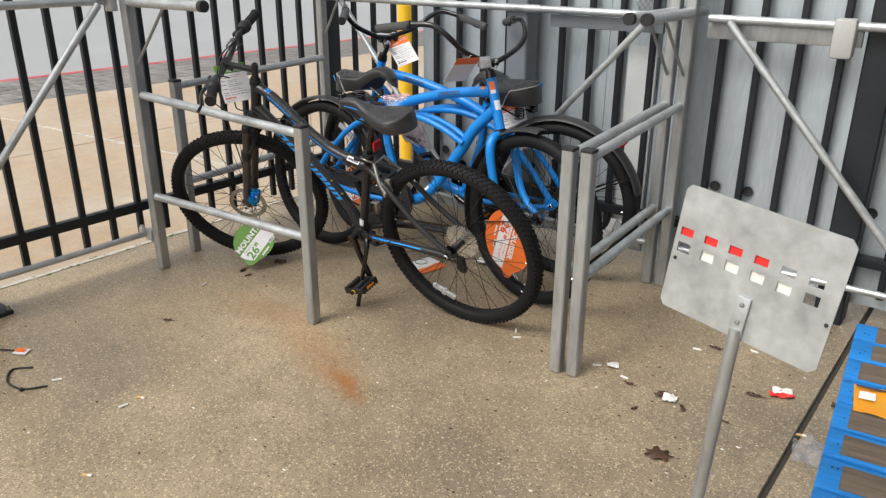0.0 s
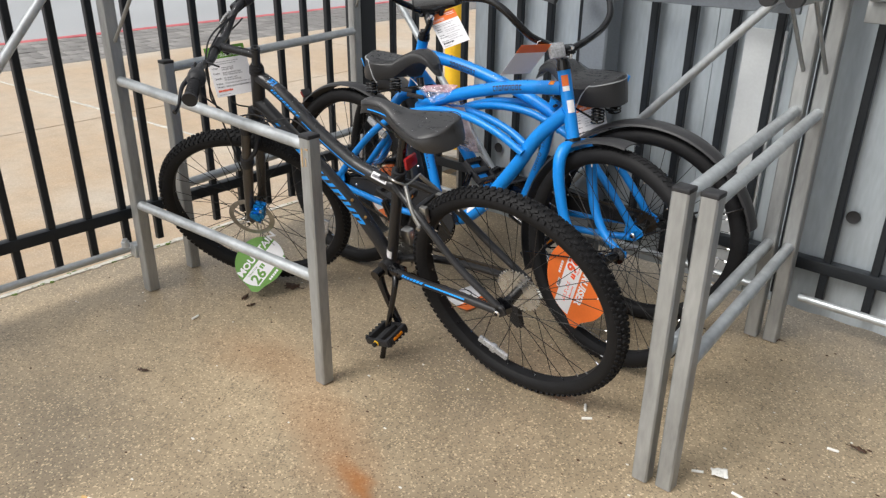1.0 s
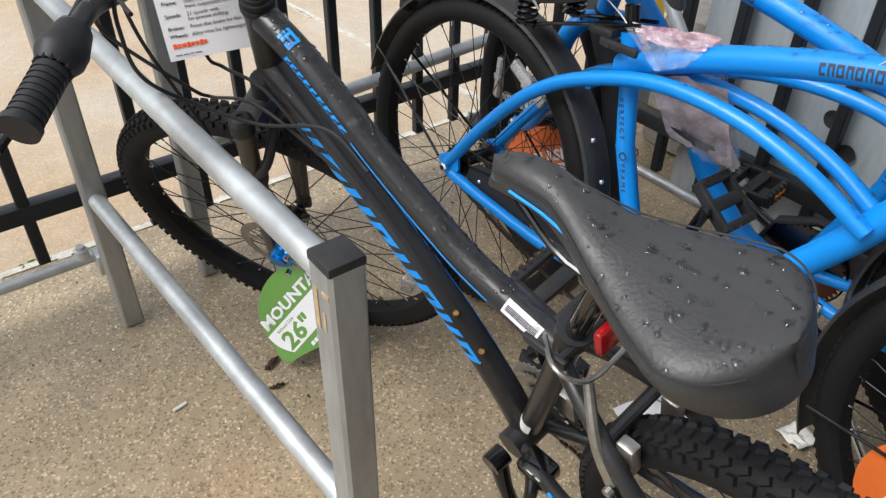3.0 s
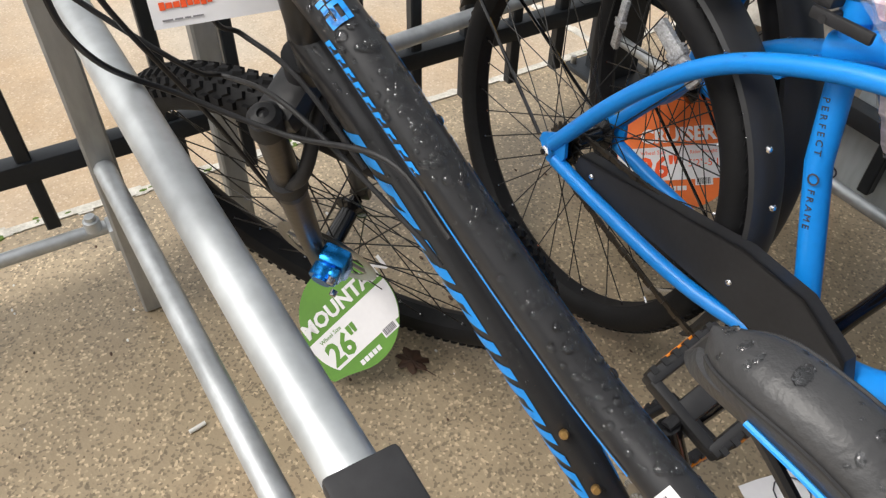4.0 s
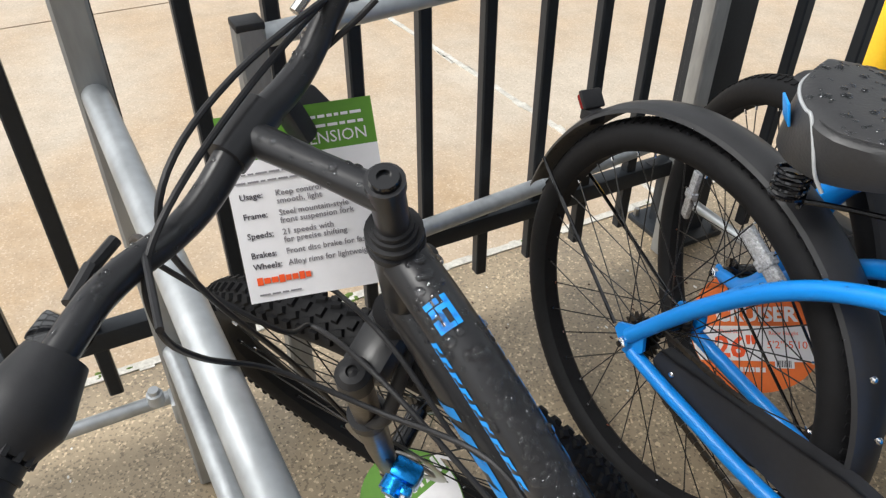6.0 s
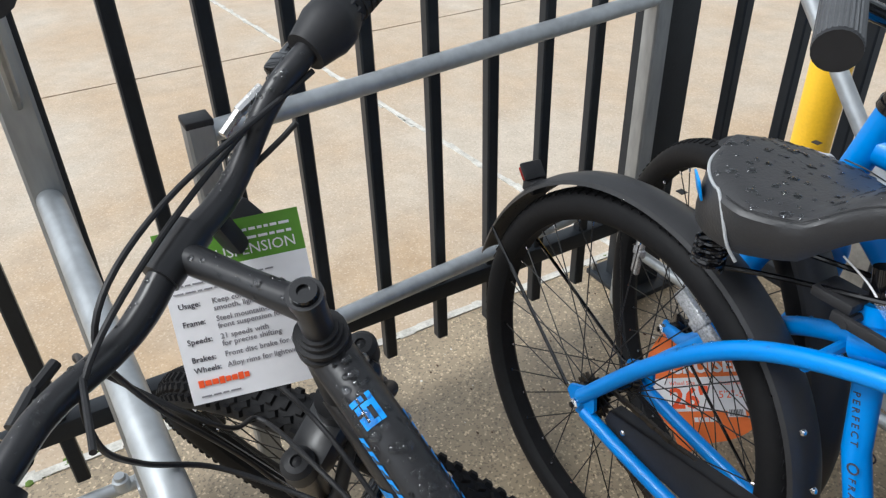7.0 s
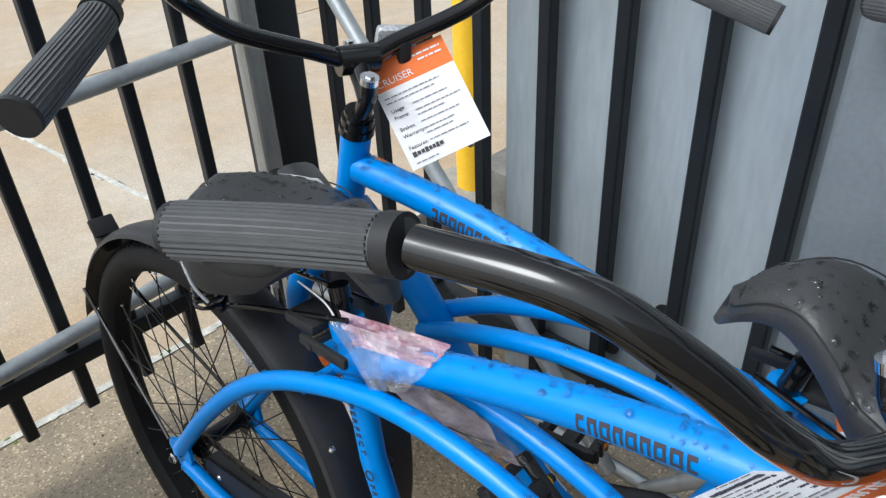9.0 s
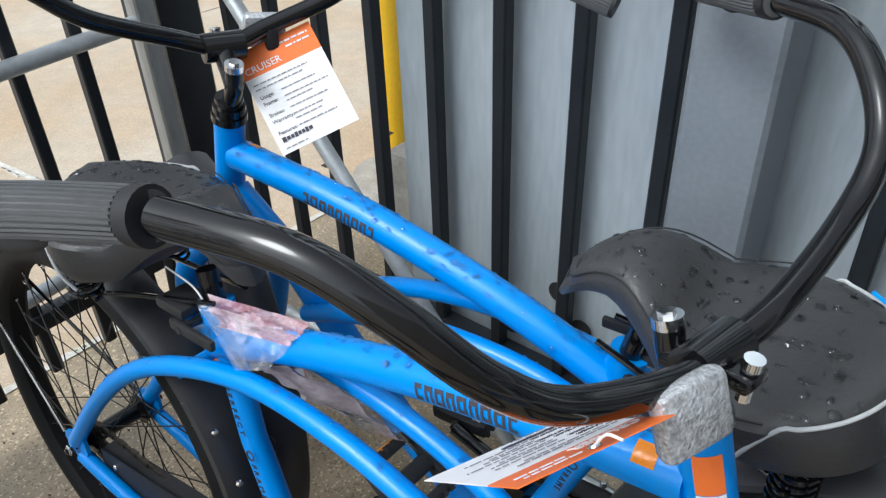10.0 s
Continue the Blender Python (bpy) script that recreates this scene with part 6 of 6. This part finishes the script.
for x, z in ((-0.146, -0.022), (0.148, -0.03)):
    part("bolt", lathe(Geo(), [(0.0001, 0.004), (0.003, 0.003), (0.004, 0)], 10, ms @ Matrix.Translation((x, -0.001, z)) @ Matrix.Rotation(math.pi, 4, 'X')), CAP, sign)
pt = ms @ Vector((0.006, -0.008, -0.105))
part("pole", tube(Geo(), [pt, pt + Vector((0.0, -0.004, -0.03)), (-0.358, 1.278, 0.20), (-0.372, 1.288, 0.0)], [0.010, 0.0125, 0.0125, 0.0125], 16), GALV_DULL, sign)

# ---------- pallet ----------
pallet = thing("pallet", pose(-0.288, 2.60, 0, 0, 0, 5.6), "worn blue-painted wooden pallet with chipped grey slats", "pallet")
rg = random.Random(12)
PALLET = [PALLET_BLUE, PALLET_WOOD]
for k in range(9):
    y = -0.065 - 0.143 * k
    w = rg.uniform(0.126, 0.136)
    p = part("slat", box(Geo(), (0.50, y, 0.128 + rg.uniform(-0.002, 0.002)), (1.0, w, 0.018), b=0.003), PALLET_BLUE, pallet)
    x0 = rg.uniform(0.035, 0.075)
    part("worn_face", box(Geo(), ((x0 + 0.97) / 2, y + rg.uniform(-0.004, 0.004), 0.1385), (0.97 - x0, w - rg.uniform(0.012, 0.04), 0.005), b=0.002), PALLET_WOOD, p, "paint worn to grey wood")
    for x in (0.028, 0.040):
        part("nail", lathe(Geo(), [(0.0001, 0.001), (0.003, 0.0008), (0.0032, 0)], 8, Matrix.Translation((x, y + rg.uniform(-0.03, 0.03), 0.138)) @ pose(0, 0, 0, 90)), CAP, p)
for x in (0.02, 0.5, 0.98):
    part("stringer", box(Geo(), (x, -0.60, 0.059), (0.038, 1.2, 0.118), b=0.004), PALLET_BLUE, pallet)
pk = cloth([(-0.212, 2.150, 0.146), (-0.020, 2.175, 0.150), (0.0, 2.030, 0.146), (-0.185, 2.000, 0.145)], 12, 8, 0.006, 4)
packet = thing("snack_packet", pose(0, 0, 0), "crumpled yellow and orange packet on the pallet", "packet")
part("packet", pk, YELLOW_BAG, packet)
part("label_patch", cloth([(-0.190, 2.110, 0.151), (-0.150, 2.116, 0.152), (-0.145, 2.075, 0.151), (-0.186, 2.068, 0.150)], 4, 4, 0.001, 4), PAPER, packet, "white label patch")
part("label_patch", cloth([(-0.205, 2.140, 0.152), (-0.130, 2.150, 0.153), (-0.128, 2.140, 0.153), (-0.203, 2.130, 0.152)], 6, 2, 0.001, 4), INK, packet, "dark print")


# ---------- litter on the floor ----------
def cigarette_end(x, y, rot, ln=0.028, white=False):
    ob = part("cigarette_end", tube(tube(Geo(), [(-ln / 2, 0, 0.004), (ln * 0.1, 0, 0.004)], 0.0038, 10), [(ln * 0.1, 0, 0.004), (ln / 2, 0, 0.0042)], 0.0036, 10, mi=1), [BUTT, WHITE_BIT] if not white else [WHITE_BIT, WHITE_BIT])
    ob.matrix_world = pose(x, y, 0.0, 0, 0, rot)
    return tagged(ob, "trodden cigarette end on the concrete", "cigarette end", "cigarette ends")


for x, y, r, wht in ((-2.555, 1.605, 100, True), (-1.98, 0.96, 20, False), (-1.75, 0.66, 25, False), (-2.29, 0.85, 60, True), (-0.842, 2.003, -5, True), (-0.56, 2.442, 170, True), (-0.724, 2.336, 10, True),
                     (-0.30, 2.02, 20, False), (-1.27, 2.02, 40, True), (-1.30, 2.06, 120, True), (-1.98, 0.90, 80, True), (-0.95, 2.02, 30, True)):
    cigarette_end(x, y, r, white=wht)


def dead_leaf(x, y, rot, size, seed, lobed=False):
    rg = random.Random(seed)
    n, vs = 26, []
    for i in range(n):
        a = 2 * math.pi * i / n
        rr = size * (0.55 + (0.45 * abs(math.cos(a * (3.5 if lobed else 0.5)))) + rg.uniform(-0.08, 0.08))
        vs.append((rr * math.cos(a), rr * (0.75 if lobed else 0.32) * math.sin(a), 0.003 + rg.uniform(0, 0.007)))
    g = Geo().add([(0, 0, 0.006)] + vs, [(0, 1 + i, 1 + (i + 1) % n) for i in range(n)])
    tube(g, [(size * 0.5, 0, 0.004), (size * 1.5, size * 0.1, 0.003)], 0.0009, 5)
    ob = part("dead_leaf", g, LEAF)
    sol = ob.modifiers.new("thickness", 'SOLIDIFY')
    sol.thickness = 0.0006
    ob.matrix_world = pose(x, y, 0.0, 0, 0, rot)
    return tagged(ob, "curled brown dead leaf lying on wet concrete", "leaf", "dead leaves")


for i, (x, y, r, s, lob) in enumerate(((-2.55, 1.80, 120, 0.028, False), (-2.39, 1.32, 30, 0.022, False), (-0.59, 1.68, 15, 0.042, True), (-0.70, 1.98, 40, 0.030, True), (-0.74, 1.85, 70, 0.016, False), (-0.82, 1.975, 0, 0.022, False),
                                        (-0.67, 2.382, 170, 0.026, False), (-0.48, 2.154, 10, 0.030, False), (-0.25, 2.246, 100, 0.030, True), (-2.50, 1.97, 20, 0.035, True), (-2.49, 1.78, 80, 0.020, False),
                                        (-0.62, 1.94, 130, 0.024, False), (-1.05, 2.80, 10, 0.03, True), (-0.50, 1.95, 0, 0.016, False))):
    dead_leaf(x, y, r, s, i, lob)


def scrap(name, corners, mat, label, category, amp=0.006, seed=1):
    ob = part(name, cloth(corners, 8, 8, amp, seed), mat)
    sol = ob.modifiers.new("thickness", 'SOLIDIFY')
    sol.thickness = 0.0006
    return tagged(ob, label, category)


card = thing("torn_card", pose(0, 0, 0), "torn white and orange card lying under the bicycles", "card")
part("card", cloth([(-2.041, 2.290, 0.006), (-2.013, 2.425, 0.007), (-1.93, 2.41, 0.006), (-1.950, 2.262, 0.006)], 8, 8, 0.004, 2), PAPER, card)
part("orange_end", cloth([(-1.950, 2.262, 0.0062), (-1.93, 2.41, 0.0062), (-1.876, 2.388, 0.006), (-1.905, 2.262, 0.006)], 6, 6, 0.003, 2), ORANGE, card, "orange end")
part("print", tube(Geo(), [(-1.99 + 0.028 * math.cos(a * 0.5), 2.35 + 0.028 * math.sin(a * 0.5), 0.0105) for a in range(14)], 0.0012, 5), INK, card)
scrap("crumpled_paper", [(-1.815, 2.50, 0.012), (-1.76, 2.49, 0.016), (-1.745, 2.55, 0.012), (-1.80, 2.555, 0.014)], WHITE_BIT, "small crumpled white paper on the floor", "paper", 0.012, 3)
scrap("wrapper", [(-0.445, 2.205, 0.008), (-0.375, 2.23, 0.010), (-0.365, 2.205, 0.008), (-0.43, 2.175, 0.008)], RED_CARD, "small crumpled red wrapper by the joint", "wrapper", 0.008, 4)
scrap("wrapper", [(-0.440, 2.225, 0.012), (-0.385, 2.248, 0.014), (-0.375, 2.22, 0.012), (-0.43, 2.195, 0.012)], WHITE_BIT, "small torn white wrapper by the joint", "wrapper", 0.008, 5)
scrap("plastic_bag", [(-0.315, 1.99, 0.012), (-0.225, 2.01, 0.020), (-0.195, 1.88, 0.016), (-0.290, 1.87, 0.012)], BAG, "crumpled clear plastic bag by the pallet", "plastic bag", 0.022, 6)
scrap("paper_scrap", [(-0.70, 1.985, 0.010), (-0.655, 1.99, 0.012), (-0.65, 1.95, 0.010), (-0.69, 1.945, 0.010)], WHITE_BIT, "torn white paper among dead leaves", "paper", 0.010, 7)
scrap("paper_scrap", [(-0.93, 2.05, 0.009), (-0.895, 2.07, 0.010), (-0.88, 2.04, 0.009), (-0.915, 2.025, 0.009)], WHITE_BIT, "torn white paper beside a rack post", "paper", 0.008, 9)
strap = thing("cable_tie", pose(0, 0, 0), "cut black cable tie on the concrete", "cable tie", "cable ties")
part("band", tube(Geo(), [(-2.431, 0.84, 0.004), (-2.47, 0.79, 0.004), (-2.40, 0.745, 0.004), (-2.32, 0.755, 0.004), (-2.276, 0.813, 0.004)], 0.0035, 8, 5), CAP, strap)
part("clasp", box(Geo(), (-2.318, 0.750, 0.006), (0.014, 0.012, 0.010), b=0.002), CAP, strap)
strap = thing("cable_tie", pose(0, 0, 0), "black cable tie with an orange and white ticket", "cable tie", "cable ties")
part("band", tube(Geo(), [(-2.80, 0.74, 0.004), (-2.69, 0.80, 0.004), (-2.60, 0.855, 0.004)], 0.0035, 8, 5), CAP, strap)
part("ticket", cloth([(-2.605, 0.872, 0.006), (-2.560, 0.895, 0.007), (-2.535, 0.862, 0.006), (-2.580, 0.838, 0.006)], 5, 5, 0.002, 4), PAPER, strap)
part("ticket_print", cloth([(-2.600, 0.868, 0.0085), (-2.566, 0.886, 0.0095), (-2.552, 0.868, 0.0085), (-2.586, 0.849, 0.0085)], 4, 4, 0.002, 4), ORANGE, strap, "orange print")

# specks and crumbs too many to count
rg = random.Random(21)
g, gd = Geo(), Geo()
for i in range(900):
    x, y = rg.uniform(-3.1, -0.35), rg.uniform(0.2, 2.85)
    d = rg.choice((0.0008, 0.0012, 0.002, 0.003)) * rg.uniform(0.7, 1.3)
    ball(gd if i % 3 else g, (x, y, d * 0.3), (d * rg.uniform(1, 2.2), d, d * 0.5), 6, 4, None)
tagged(part("grit", gd, LEAF), "dark grit and leaf crumbs on the concrete", "grit", kind="stuff")
tagged(part("pale_grit", g, WHITE_BIT), "pale grit on the concrete", "grit", kind="stuff")
